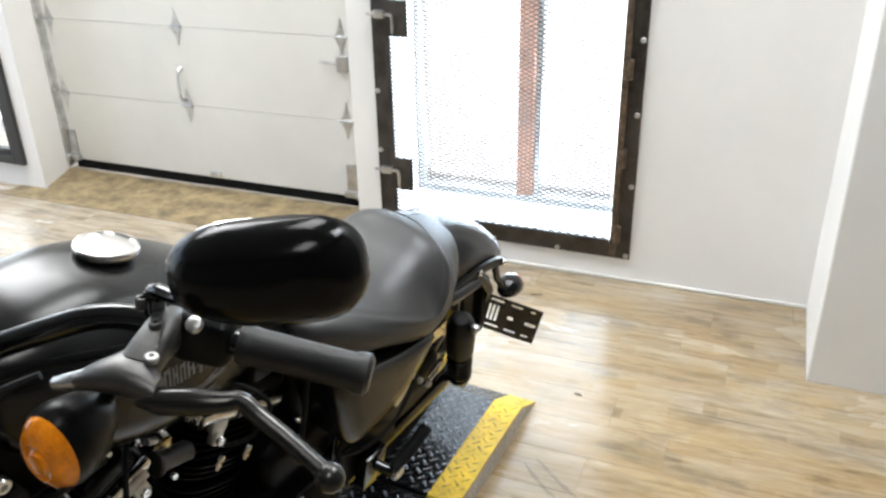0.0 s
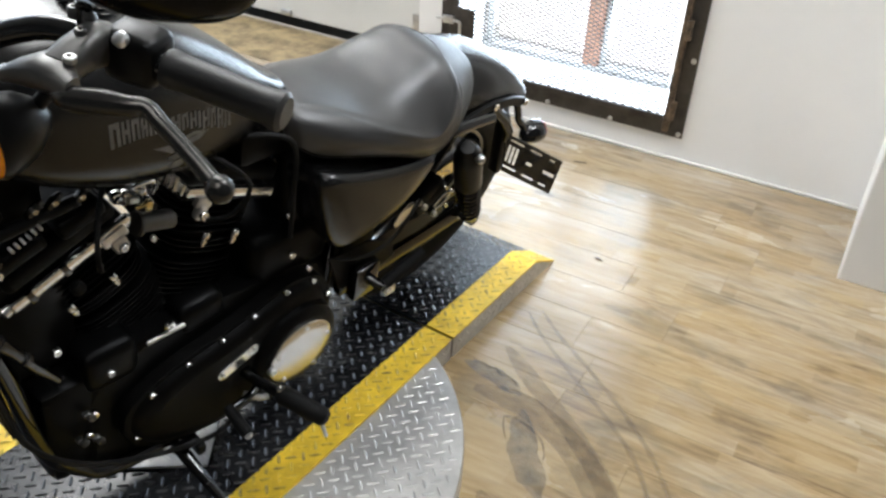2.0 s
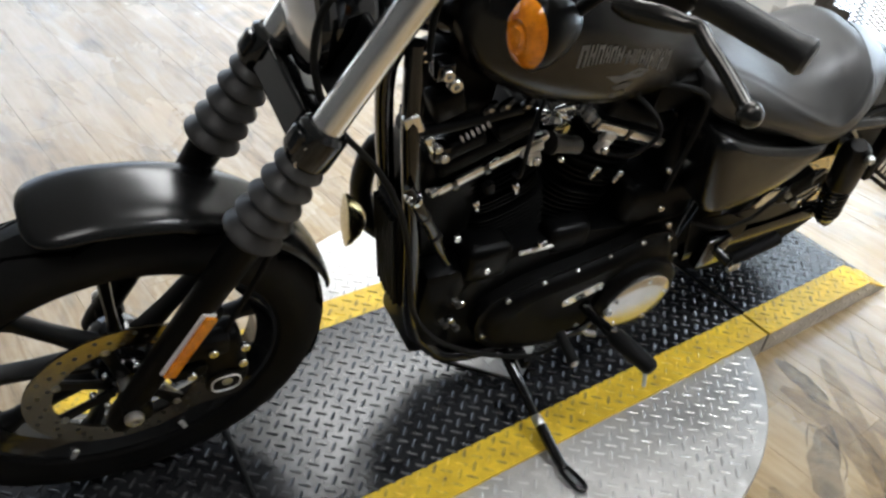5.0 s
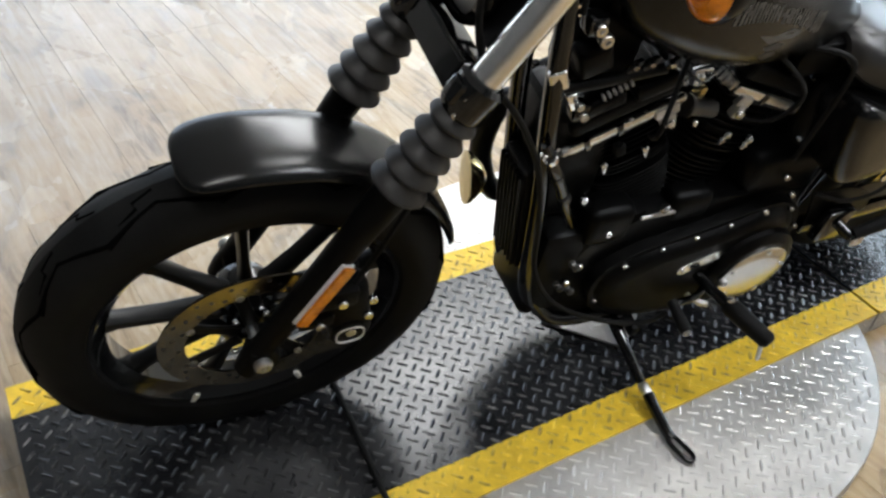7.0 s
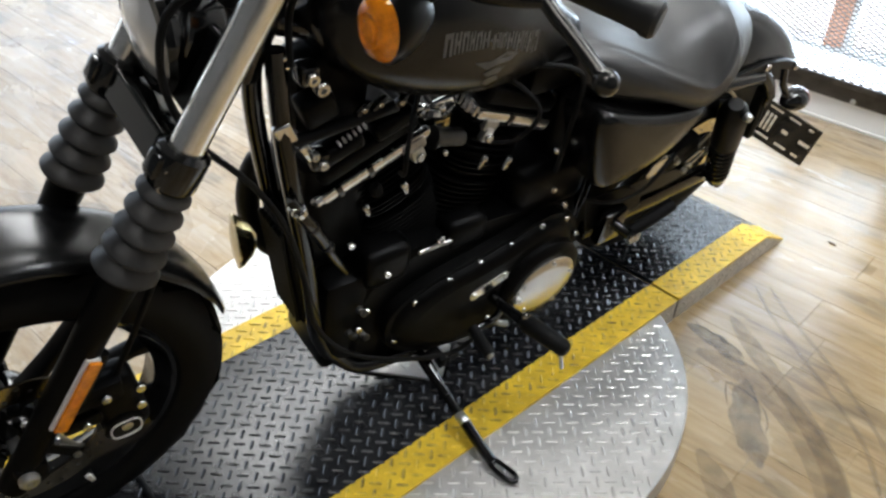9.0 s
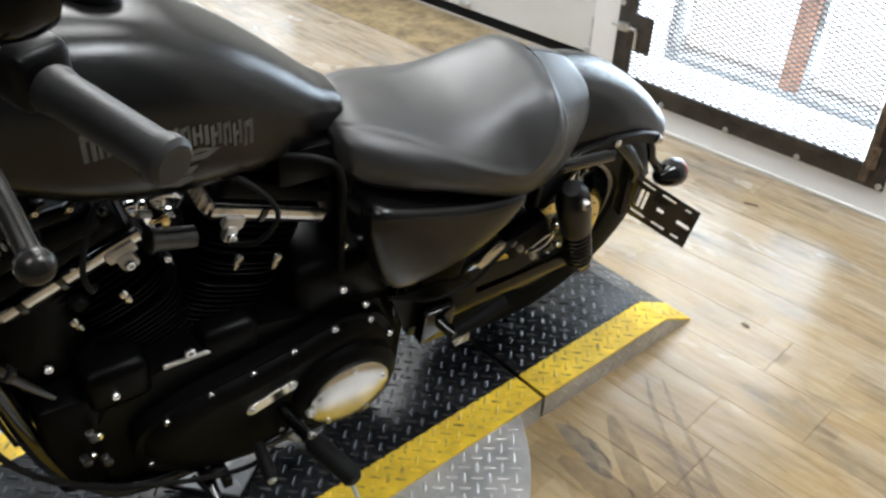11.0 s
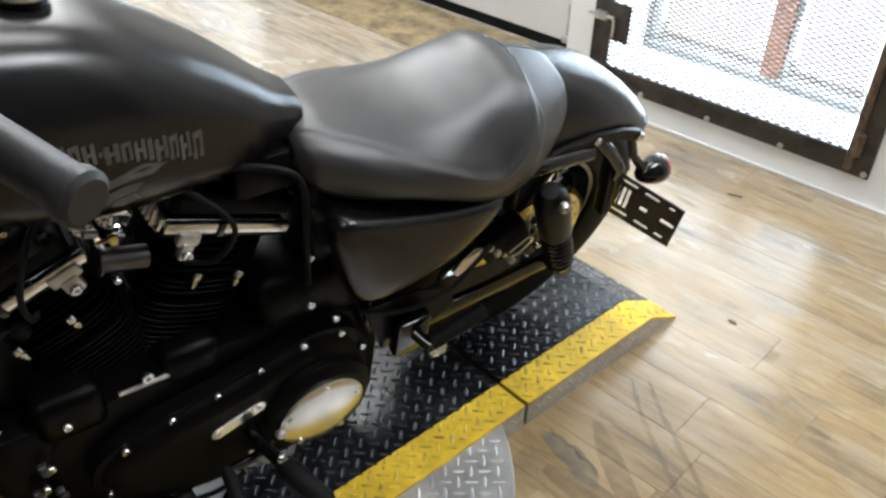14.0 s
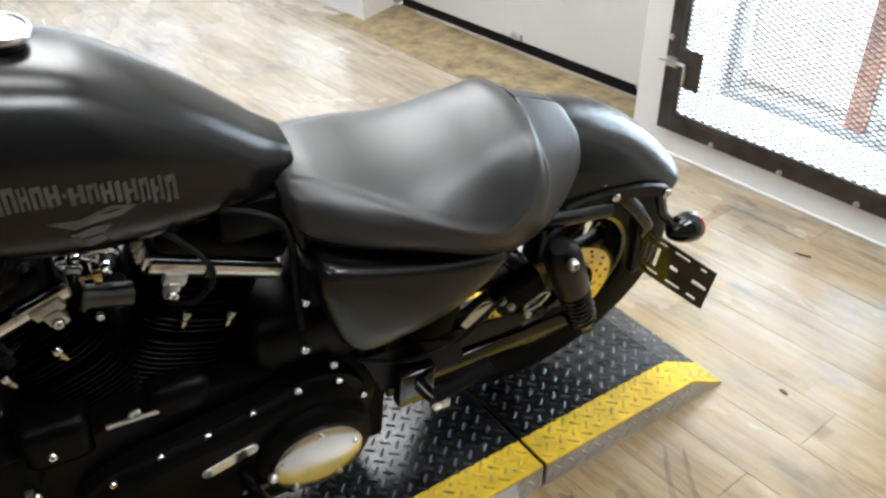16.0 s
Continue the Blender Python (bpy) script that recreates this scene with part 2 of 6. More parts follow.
    dirt.inputs[2].default_value = (0.66, 0.71, 0.82, 1)
    L(pale.outputs[0], dirt.inputs[1])
    L(dirt.outputs[0], b.inputs["Base Color"])
    b.inputs["Specular IOR Level"].default_value = 0.55
    rr = N("ShaderNodeMapRange")
    rr.inputs["To Min"].default_value, rr.inputs["To Max"].default_value = 0.20, 0.33
    L(wide, rr.inputs["Value"])
    L(rr.outputs["Result"], b.inputs["Roughness"])
    bp = N("ShaderNodeBump")
    bp.inputs["Strength"].default_value, bp.inputs["Distance"].default_value = 0.10, 0.001
    L(fine, bp.inputs["Height"])
    L(bp.outputs["Normal"], b.inputs["Normal"])
    return m


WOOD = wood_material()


def stain_material(name, color, cover):
    """Dirt that lets the floor show through."""
    m = material(name, color, 0.5, 0.0, 0.3, 20)
    nt, b = m.node_tree, m.node_tree.nodes["Principled BSDF"]
    n = nt.nodes.new("ShaderNodeTexNoise")
    n.inputs["Scale"].default_value, n.inputs["Detail"].default_value = 26, 8
    co = nt.nodes.new("ShaderNodeTexCoord")
    nt.links.new(co.outputs["Object"], n.inputs["Vector"])
    mr = nt.nodes.new("ShaderNodeMapRange")
    mr.inputs["From Min"].default_value, mr.inputs["From Max"].default_value = 0.3, 0.7
    mr.inputs["To Min"].default_value, mr.inputs["To Max"].default_value = cover * 0.35, cover
    nt.links.new(n.outputs["Fac"], mr.inputs["Value"])
    nt.links.new(mr.outputs["Result"], b.inputs["Alpha"])
    return m


STAIN = stain_material("brown_floor_scuff", (0.13, 0.085, 0.045), 0.36)
SMEAR = stain_material("brown_grease_smear", (0.20, 0.130, 0.060), 0.42)
DULL = stain_material("dull_worn_vinyl", (0.19, 0.165, 0.135), 0.62)
CRACK = stain_material("dark_torn_edge", (0.07, 0.052, 0.036), 0.5)

# ---- mesh helpers ----


def finish(name, bm, mat, sharp=38):
    bmesh.ops.recalc_face_normals(bm, faces=bm.faces[:])
    for f in bm.faces:
        f.smooth = True
    for e in bm.edges:
        e.smooth = len(e.link_faces) == 2 and e.calc_face_angle(0) < radians(sharp)
        if e.smooth and e.calc_face_angle(0) > radians(8):
            big, small = max(f.calc_area() for f in e.link_faces), min(f.calc_area() for f in e.link_faces)
            e.smooth = big < 14 * small  # flat sides stay flat beside a narrow rounded edge
    me = bpy.data.meshes.new(name)
    bm.to_mesh(me)
    bm.free()
    me.materials.append(mat)
    return me


def part(name, bm, mat, parent=None, label="", sharp=38):
    ob = new(name, finish(name, bm, mat, sharp))
    if parent:
        ob.parent = parent
    if label:
        ob["label"] = label
    return ob


def thing(name, m=None, label="", category="", group="", kind=""):
    o = new(name)
    o.empty_display_size = 0.05
    if m:
        o.matrix_basis = m
    return tagged(o, label, category, group, kind)


def box(bm, c, s, bev=0.0, m=None, seg=2):
    g = bmesh.ops.create_cube(bm, size=1, matrix=Matrix.Translation(c) @ Matrix.Diagonal((*s, 1)))["verts"]
    if bev:
        es = list({e for v in g for e in v.link_edges})
        r = bmesh.ops.bevel(bm, geom=es, offset=bev, segments=seg, profile=0.5, affect="EDGES")
        g = list({v for f in r["faces"] for v in f.verts} | {v for v in g if v.is_valid})
    if m:
        bmesh.ops.transform(bm, matrix=m, verts=g)
    return g


def ring_strip(bm, rings, close=True, caps=True):
    """Skin over rings of points."""
    vs = [[bm.verts.new(p) for p in r] for r in rings]
    n = len(vs[0])
    for a, b in zip(vs, vs[1:]):
        for i in range(n if close else n - 1):
            j = (i + 1) % n
            bm.faces.new((a[i], a[j], b[j], b[i]))
    if caps and close:
        bm.faces.new(vs[0][::-1])
        bm.faces.new(vs[-1])
    return vs


def tube(bm, pts, r, seg=12, smooth=0):
    """A round bar along points; r is one radius or one for each point. smooth: rounds the line off with that many steps."""
    pts = [Vector(p) for p in pts]
    rs = list(r) if isinstance(r, (list, tuple)) else [r] * len(pts)
    if smooth:
        q, qr = [], []
        n = len(pts)
        for i in range(n - 1):
            p0, p1, p2, p3 = pts[max(i - 1, 0)], pts[i], pts[i + 1], pts[min(i + 2, n - 1)]
            for k in range(smooth):
                t = k / smooth
                q.append(0.5 * (2 * p1 + (p2 - p0) * t + (2 * p0 - 5 * p1 + 4 * p2 - p3) * t * t + (3 * p1 - p0 - 3 * p2 + p3) * t ** 3))
                qr.append(rs[i] * (1 - t) + rs[i + 1] * t)
        pts, rs = q + [pts[-1]], qr + [rs[-1]]
    rings, u = [], None
    for i, p in enumerate(pts):
        d = (pts[min(i + 1, len(pts) - 1)] - pts[max(i - 1, 0)]).normalized()
        if u is None:
            u = d.orthogonal().normalized()
        u = (u - d * u.dot(d)).normalized()
        v = d.cross(u)
        rings.append([p + rs[i] * (math.cos(2 * math.pi * k / seg) * u + math.sin(2 * math.pi * k / seg) * v) for k in range(seg)])
    return ring_strip(bm, rings)


def lathe(bm, profile, c, axis, seg=32, caps=True, closed=False):
    """Turns (radius, along) pairs round the axis through c."""
    d = Vector(axis).normalized()
    u = d.orthogonal().normalized()
    v = d.cross(u)
    c = Vector(c)
    prof = list(profile) + ([profile[0]] if closed else [])
    rings = [[c + d * a + max(r, 1e-4) * (math.cos(2 * math.pi * k / seg) * u + math.sin(2 * math.pi * k / seg) * v) for k in range(seg)] for r, a in prof]
    return ring_strip(bm, rings, True, caps and not closed)


def plate(bm, poly, thick, m, bev=0.0, holes=()):
    """A flat plate: outline in the plane's own u, v, raised by thick along w, set by the matrix m."""
    lo = [bm.verts.new(m @ Vector((u, v, 0))) for u, v in poly]
    hi = [bm.verts.new(m @ Vector((u, v, thick))) for u, v in poly]
    n = len(poly)
    fs = [bm.faces.new(lo[::-1]), bm.faces.new(hi)]
    for i in range(n):
        j = (i + 1) % n
        fs.append(bm.faces.new((lo[i], lo[j], hi[j], hi[i])))
    if bev:
        bmesh.ops.bevel(bm, geom=list(fs[1].edges), offset=bev, segments=2, profile=0.5, affect="EDGES")


def loft(bm, sections, seg=24, power=2.4):
    """Closed skin through sections (centre, half_u, half_v_up, half_v_down, u axis, v axis), rounded like a soft box."""
    rings = []
    for c, hu, up, dn, u, v in sections:
        c, u, v = Vector(c), Vector(u), Vector(v)
        ring = []
        for k in range(seg):
            a = 2 * math.pi * k / seg
            ca, sa = math.cos(a), math.sin(a)
            x = math.copysign(abs(ca) ** (2 / power), ca) * hu
            y = math.copysign(abs(sa) ** (2 / power), sa) * (up if sa > 0 else dn)
            ring.append(c + u * x + v * y)
        rings.append(ring)
    return ring_strip(bm, rings)


def spline(rows, n):
    out = []
    for i in range(len(rows) - 1):
        a, b, c, d = (np.array(rows[min(max(j, 0), len(rows) - 1)]) for j in (i - 1, i, i + 1, i + 2))
        for k in range(n):
            t = k / n
            out.append(tuple(0.5 * (2 * b + (c - a) * t + (2 * a - 5 * b + 4 * c - d) * t * t + (3 * b - a - 3 * c + d) * t ** 3)))
    return out + [tuple(rows[-1])]


def side(y, z, x):
    """A matrix whose u runs to the rear, v up and w to the machine's left, at that place."""
    return Matrix(((0, 0, 1, x), (1, 0, 0, y), (0, 1, 0, z), (0, 0, 0, 1)))


def bolt(parent, p, axis=(1, 0, 0), r=0.006, h=0.005, mat=None, name="bolt"):
    bm = bmesh.new()
    lathe(bm, [(r * 0.85, -0.002), (r, 0), (r, h * 0.7), (r * 0.8, h), (r * 0.45, h), (r * 0.42, h * 0.5)], p, axis, 10)
    return part(name, bm, mat or BOLT, parent)

# ---- the room ----
WALL_Y, WALL_B = 1.42, 1.70


def setting(name, bm, mat, label, category, sharp=38):
    return tagged(part(name, bm, mat, None, "", sharp), label, category, kind="structure")


def block(bm, x0, x1, y0, y1, z0, z1, bev=0.0):
    return box(bm, ((x0 + x1) / 2, (y0 + y1) / 2, (z0 + z1) / 2), (x1 - x0, y1 - y0, z1 - z0), bev)


bm = bmesh.new()
block(bm, -4.6, 2.3, -4.6, 2.02, -0.12, -0.004)
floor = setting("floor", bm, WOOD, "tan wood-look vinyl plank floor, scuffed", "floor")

bm = bmesh.new()
block(bm, 0.105, 0.80, WALL_Y, WALL_B, -0.004, 3.4)
block(bm, -0.82, 0.105, WALL_Y, WALL_B, -0.004, 0.145)
block(bm, -0.82, 0.105, WALL_Y, WALL_B, 2.12, 3.4)
block(bm, -0.975, -0.82, WALL_Y, WALL_B, -0.004, 3.4, 0.004)
block(bm, -2.845, -0.975, WALL_Y, WALL_B, 2.30, 3.4)
plate(bm, [(-2.815, WALL_Y), (-2.73, WALL_Y), (-2.845, 1.72), (-2.845, 1.84), (-2.96, 1.84), (-2.96, WALL_Y + 0.16), (-2.815, WALL_Y + 0.16)], 3.404, Matrix.Translation((0, 0, -0.004)))
block(bm, -4.6, -2.815, WALL_Y, 1.60, -0.004, 0.12)
block(bm, -4.6, -2.815, WALL_Y, 1.60, 3.0, 3.4)
setting("wall_north", bm, WHITEWALL, "white painted plaster wall with gate and door openings", "wall")
bm = bmesh.new()
block(bm, 0.80, 2.3, 0.945, WALL_B, -0.004, 3.4, 0.006)
setting("wall_projection", bm, WHITEWALL, "white painted projecting wall with sharp corner", "wall")
# unseen walls close the room, their dark colour cuts light on the motorcycle
for name, b in (("wall_east", (2.3, 2.45, -4.6, 0.945)), ("wall_south", (-4.75, 2.45, -4.75, -4.6))):
    bm = bmesh.new()
    block(bm, *b, -0.004, 3.4)
    setting(name, bm, GREYWALL, "plain dark grey unseen wall, added to keep reflections dark", "wall")
# unseen west wall, its window opening added for highlights and floor light
bm = bmesh.new()
block(bm, -4.75, -4.6, -4.6, 2.0, -0.004, 0.42)
block(bm, -4.75, -4.6, -4.6, 2.0, 3.22, 3.4)
block(bm, -4.75, -4.6, -4.6, -2.55, 0.42, 3.22)
block(bm, -4.75, -4.6, 1.35, 2.0, 0.42, 3.22)
setting("wall_west", bm, WHITEWALL, "white unseen showroom wall with an added long shop window", "wall")
w = thing("unseen_west_window", pose(-4.62, 0, 0), "long dark framed shop window, unseen, added to carry the west daylight", "window", kind="structure")
for yy in (-2.52, -1.24, 0.04, 1.32):
    bm = bmesh.new()
    block(bm, -0.05, 0.03, yy - 0.03, yy + 0.03, 0.42, 3.22, 0.004)
    part("window_frame", bm, FRAMEDARK, w)
# unseen ceiling, greyed to limit fill light
bm = bmesh.new()
block(bm, -4.75, 2.45, -4.75, 2.7, 3.4, 3.5)
setting("ceiling", bm, CEIL, "plain grey unseen ceiling, toned down to cut bounce light", "ceiling")
# housings for the added ceiling lamps
for lx, ly, watts in LAMPS:
    t = thing("added_ceiling_light", pose(lx, ly, 3.4), "white ceiling light with long diffuser, added out of view", "ceiling light", "ceiling lights")
    bm = bmesh.new()
    box(bm, (0, 0, -0.02), (0.66, 1.26, 0.04), 0.006)
    part("frame", bm, TRIMWHITE, t)
    bm = bmesh.new()
    box(bm, (0, 0, -0.045), (0.6, 1.2, 0.012), 0.003)
    part("diffuser", bm, TUBE, t)

# housing of the added highlight panel, no such lamp is in view
t = thing("highlight_panel", look((-2.1, 1.66, 2.82), (-1.2, -0.4, 0.92)), "long white light panel, added above the door for the tank highlight", "wall light")
bm = bmesh.new()
box(bm, (0, 0, 0.03), (1.66, 0.66, 0.05), 0.006)
part("frame", bm, TRIMWHITE, t)
bm = bmesh.new()
box(bm, (0, 0, 0.0), (1.6, 0.6, 0.012), 0.003)
part("diffuser", bm, TUBE, t)

# worn boards in front of the shop door
bm = bmesh.new()
block(bm, -2.90, -0.98, 1.30, 1.70, -0.004, 0.0035, 0.002)
setting("threshold", bm, material("worn_brown_board", (0.30, 0.225, 0.12), 0.5, 0.0, 0.3, 11, 0.2, 60, dark=(0.105, 0.075, 0.038)), "worn brown threshold boards below the overhead door", "threshold")
bm = bmesh.new()
block(bm, -0.975, 0.80, 1.408, 1.4195, 0.0, 0.010, 0.002)
setting("baseboard", bm, DOORSKIN, "thin pale strip at the foot of the white wall", "trim")


def overhead_door():
    d = thing("overhead_door", pose(0, 1.71, 0), "cream sectional overhead door with zinc hinges, closed", "door", kind="structure")
    x0, x1 = -2.80, -1.125
    hs = [0.055, 0.415, 0.785, 1.155, 1.525, 1.895, 2.265]
    for a, b in zip(hs, hs[1:]):
        bm = bmesh.new()
        block(bm, x0, x1, 0.0, 0.04, a + 0.001, b - 0.001, 0.002)
        part("panel", bm, DOORSKIN, d)
    bm = bmesh.new()
    block(bm, x0, x1, 0.005, 0.035, 0.005, 0.054, 0.006)
    part("bottom_seal", bm, RUBBER, d, "black rubber seal")
    for z in hs[1:-1]:
        for x in (x0 + 0.03, -2.01, x1 - 0.035):
            bm = bmesh.new()
            plate(bm, [(-0.030, 0), (-0.012, 0.035), (0, 0.085), (0.012, 0.035), (0.030, 0), (0.012, -0.035), (0, -0.085), (-0.012, -0.035)], 0.003,
                  Matrix(((1, 0, 0, x), (0, 0, -1, -0.001), (0, 1, 0, z), (0, 0, 0, 1))))
            tube(bm, [(x - 0.028, -0.010, z), (x + 0.028, -0.010, z)], 0.007, 8)
            h = part("hinge", bm, ZINC, d, "zinc hinge")
            for dz in (-0.03, 0.03):
                bolt(h, (x, -0.004, z + dz), (0, -1, 0), 0.005, 0.004, ZINC)
    bm = bmesh.new()
    hx, hz = -2.02, 0.438
    tube(bm, [(hx, -0.002, hz), (hx, -0.03, hz + 0.015), (hx, -0.038, hz + 0.075), (hx, -0.03, hz + 0.135), (hx, -0.002, hz + 0.155)], [0.012, 0.006, 0.006, 0.006, 0.012], 8, 5)
    part("handle", bm, ZINC, d, "curved metal pull handle")
    bm = bmesh.new()
    box(bm, (x1 - 0.03, -0.012, 0.675), (0.055, 0.024, 0.07), 0.004)
    tube(bm, [(x1 - 0.05, -0.02, 0.675), (x1 - 0.14, -0.02, 0.68)], [0.008, 0.006], 8)
    part("slide_lock", bm, ZINC, d, "zinc slide lock")
    for x in (x0 + 0.015, x1 - 0.025):
        bm = bmesh.new()
        box(bm, (x, -0.006, 0.135), (0.055, 0.006, 0.16), 0.002)
        box(bm, (x, -0.014, 0.07), (0.075, 0.02, 0.028), 0.003)
        part("bottom_bracket", bm, ZINC, d)
    bm = bmesh.new()
    box(bm, ((x0 + x1) / 2 + 0.06, -0.008, 0.075), (0.06, 0.016, 0.028), 0.003)
    part("centre_bracket", bm, ZINC, d)
    for x in (x0 - 0.03, x1 + 0.025):
        bm = bmesh.new()
        block(bm, x - 0.012, x + 0.012, -0.03, 0.03, 0.02, 2.4, 0.003)
        tr = part("track", bm, ZINC, d, "galvanised steel track")
        for z in hs[:-1]:
            bm = bmesh.new()
            tube(bm, [(x - 0.02, -0.02, z + 0.01), (x + 0.03, -0.02, z + 0.01)], 0.016, 10)
            part("roller", bm, ZINC, tr)
    bm = bmesh.new()
    block(bm, -2.84, -0.975, 0.06, 0.10, 2.265, 2.5)
    block(bm, x1 + 0.038, -0.90, 0.03, 0.08, 0, 2.4)
    part("jamb", bm, TRIMWHITE, d)
    return d


overhead_door()


def expanded_mesh(x0, x1, z0, z1, y, dx, dz, w=0.0034, t=0.0016):
    """Strands of expanded steel: a lattice of flat diamonds."""
    vs, fs = [], []

    def bar(a, b):
        d = np.array(b) - np.array(a)
        n = np.array([-d[1], d[0]]) / np.hypot(*d) * w / 2
        i = len(vs)
        for p in (a, b):
            for s in (1, -1):
                for yy in (y - t, y + t):
                    vs.append((p[0] + n[0] * s, yy, p[1] + n[1] * s))
        fs.extend([(i, i + 4, i + 6, i + 2), (i + 1, i + 3, i + 7, i + 5), (i, i + 1, i + 5, i + 4), (i + 2, i + 6, i + 7, i + 3)])

    nx, nz = int((x1 - x0) / dx), int((z1 - z0) / dz)
    for i in range(nx):
        for j in range(nz):
            cx, cz = x0 + (i + 0.5) * dx, z0 + (j + 0.5) * dz
            l, r, u, d = (cx - dx / 2, cz), (cx + dx / 2, cz), (cx, cz + dz / 2), (cx, cz - dz / 2)
            bar(l, u), bar(u, r), bar(r, d), bar(d, l)
    me = bpy.data.meshes.new("expanded_mesh")
    me.from_pydata(vs, [], fs)
    me.materials.append(MESHSTEEL)
    return new("expanded_mesh", me)


def security_gate():
    g = thing("security_gate", pose(0, WALL_Y, 0), "dark steel security gate with expanded mesh, latched shut", "gate", kind="structure")
    x0, x1, z0, z1 = -0.862, 0.163, 0.092, 2.16
    for n, b in (("frame_bar", (x0, x0 + 0.055, z0, z1)), ("frame_bar", (x1 - 0.058, x1, z0, z1)), ("frame_bar", (x0 + 0.055, x1 - 0.058, z0, z0 + 0.060)), ("frame_bar", (x0 + 0.055, x1 - 0.058, z1 - 0.06, z1))):
        bm = bmesh.new()
        block(bm, b[0], b[1], -0.012, -0.0005, b[2], b[3], 0.001)
        part(n, bm, GATESTEEL, g)
    bm = bmesh.new()
    block(bm, x1 - 0.075, x1 - 0.052, -0.030, -0.012, z0 + 0.02, z1, 0.002)
    part("hinge_tube", bm, RUSTY, g, "rusty hinge tube")
    for z in (0.16, 0.46, 0.78, 1.1):
        bm = bmesh.new()
        tube(bm, [(x1 - 0.05, -0.024, z), (x1 - 0.05, -0.024, z + 0.07)], 0.013, 10)
        part("hinge_knuckle", bm, RUSTY, g)
    bm = bmesh.new()
    block(bm, x0 + 0.058, x0 + 0.078, -0.026, -0.012, z0 + 0.06, z1, 0.002)
    block(bm, x0 + 0.078, x1 - 0.078, -0.026, -0.012, z0 + 0.056, z0 + 0.078, 0.002)
    part("leaf_frame", bm, GATESTEEL, g)
    e = expanded_mesh(x0 + 0.07, x1 - 0.07, z0 + 0.065, 2.10, -0.018, 0.0335, 0.0160)
    e.parent = g
    e["kind"] = "stuff"
    for z in (0.335, 0.945):
        bm = bmesh.new()
        block(bm, x0 + 0.055, x0 + 0.155, -0.030, -0.026, z - 0.068, z + 0.065, 0.001)
        part("latch_plate", bm, GATESTEEL, g)
        bm = bmesh.new()
        box(bm, (x0 + 0.045, -0.036, z + 0.012), (0.045, 0.02, 0.030), 0.003)
        tube(bm, [(x0 - 0.005, -0.040, z + 0.012), (x0 + 0.085, -0.040, z + 0.012), (x0 + 0.098, -0.040, z), (x0 + 0.098, -0.040, z - 0.055)], 0.006, 8, 3)
        part("slide_bolt", bm, ZINC, g, "zinc slide bolt with bent handle")
    for p in [(x1 - 0.014, z) for z in (0.098 + 0.008, 0.387, 0.654, 0.914, 1.2, 1.5)] + [(x, z0 + 0.010) for x in (-0.372, -0.114, -0.63)] + [(x0 + 0.012, z) for z in (0.42, 0.66, 1.15)]:
        bolt(g, (p[0], -0.012, p[1]), (0, -1, 0), 0.010, 0.006, ZINC)
    return g


security_gate()

# entry recess behind the gate, bright daylight beyond its windows
bm = bmesh.new()
block(bm, -1.05, -0.93, WALL_B, 1.98, -0.004, 2.6)
block(bm, 0.24, 0.36, WALL_B, 1.98, -0.004, 2.6)
block(bm, -0.93, 0.24, WALL_B, 1.98, 2.3, 2.6)
setting("entry_walls", bm, WHITEWALL, "white walls of the entry recess behind the gate", "wall")
bm = bmesh.new()
block(bm, -0.93, 0.24, WALL_B, 2.05, -0.004, 0.055)
setting("entry_floor", bm, CONCRETE, "grey concrete floor of the entry recess", "floor")
w = thing("window_1", pose(0, 1.93, 0), "pale metal shopfront window with terracotta centre post", "window", kind="structure")
for n, b, mt in (("sill", (-0.93, 0.24, -0.05, 0.05, 0.055, 0.095), CONCRETE), ("window_frame", (-0.90, -0.865, -0.03, 0.03, 0.095, 2.3), ZINC), ("window_frame", (-0.352, -0.325, -0.03, 0.03, 0.095, 2.3), ZINC),
                 ("centre_post", (-0.425, -0.355, -0.045, 0.035, 0.095, 2.3), BRICKPAINT), ("window_frame", (0.19, 0.24, -0.03, 0.03, 0.095, 2.3), ZINC)):
    bm = bmesh.new()
    block(bm, *b, 0.003)
    part(n, bm, mt, w)
bm = bmesh.new()
block(bm, -8.0, 3.0, 2.30, 2.35, -0.5, 3.4)
setting("backdrop", bm, OUTSIDE, "overexposed white daylight outside the windows", "backdrop")
bm = bmesh.new()
block(bm, -6.0, 3.0, 2.055, 2.30, -0.2, -0.02)
setting("pavement", bm, CONCRETE, "pale grey pavement outside the windows", "pavement")

w = thing("window_2", pose(0, WALL_Y, 0), "dark framed shop window beside the overhead door", "window", kind="structure")
for n, b in (("window_frame", (-2.87, -2.816, -0.02, 0.05, 0.12, 3.0)), ("window_frame", (-4.6, -2.87, -0.02, 0.05, 0.12, 0.165)), ("window_frame", (-4.6, -2.87, -0.02, 0.05, 0.52, 0.60)), ("window_frame", (-4.6, -2.87, -0.02, 0.05, 2.94, 3.0))):
    bm = bmesh.new()
    block(bm, *b, 0.004)
    part(n, bm, FRAMEDARK, w)
bm = bmesh.new()
block(bm, -2.90, -2.87, -0.01, 0.03, 0.165, 0.52, 0.004)
block(bm, -4.6, -2.90, -0.01, 0.03, 0.165, 0.195, 0.004)
part("sash", bm, FRAMEDARK, w)

# ---- the lift plate on the turntable ----
H = 0.066
PLAT = pose(0, 0, 0, 0, 0, -4.5)


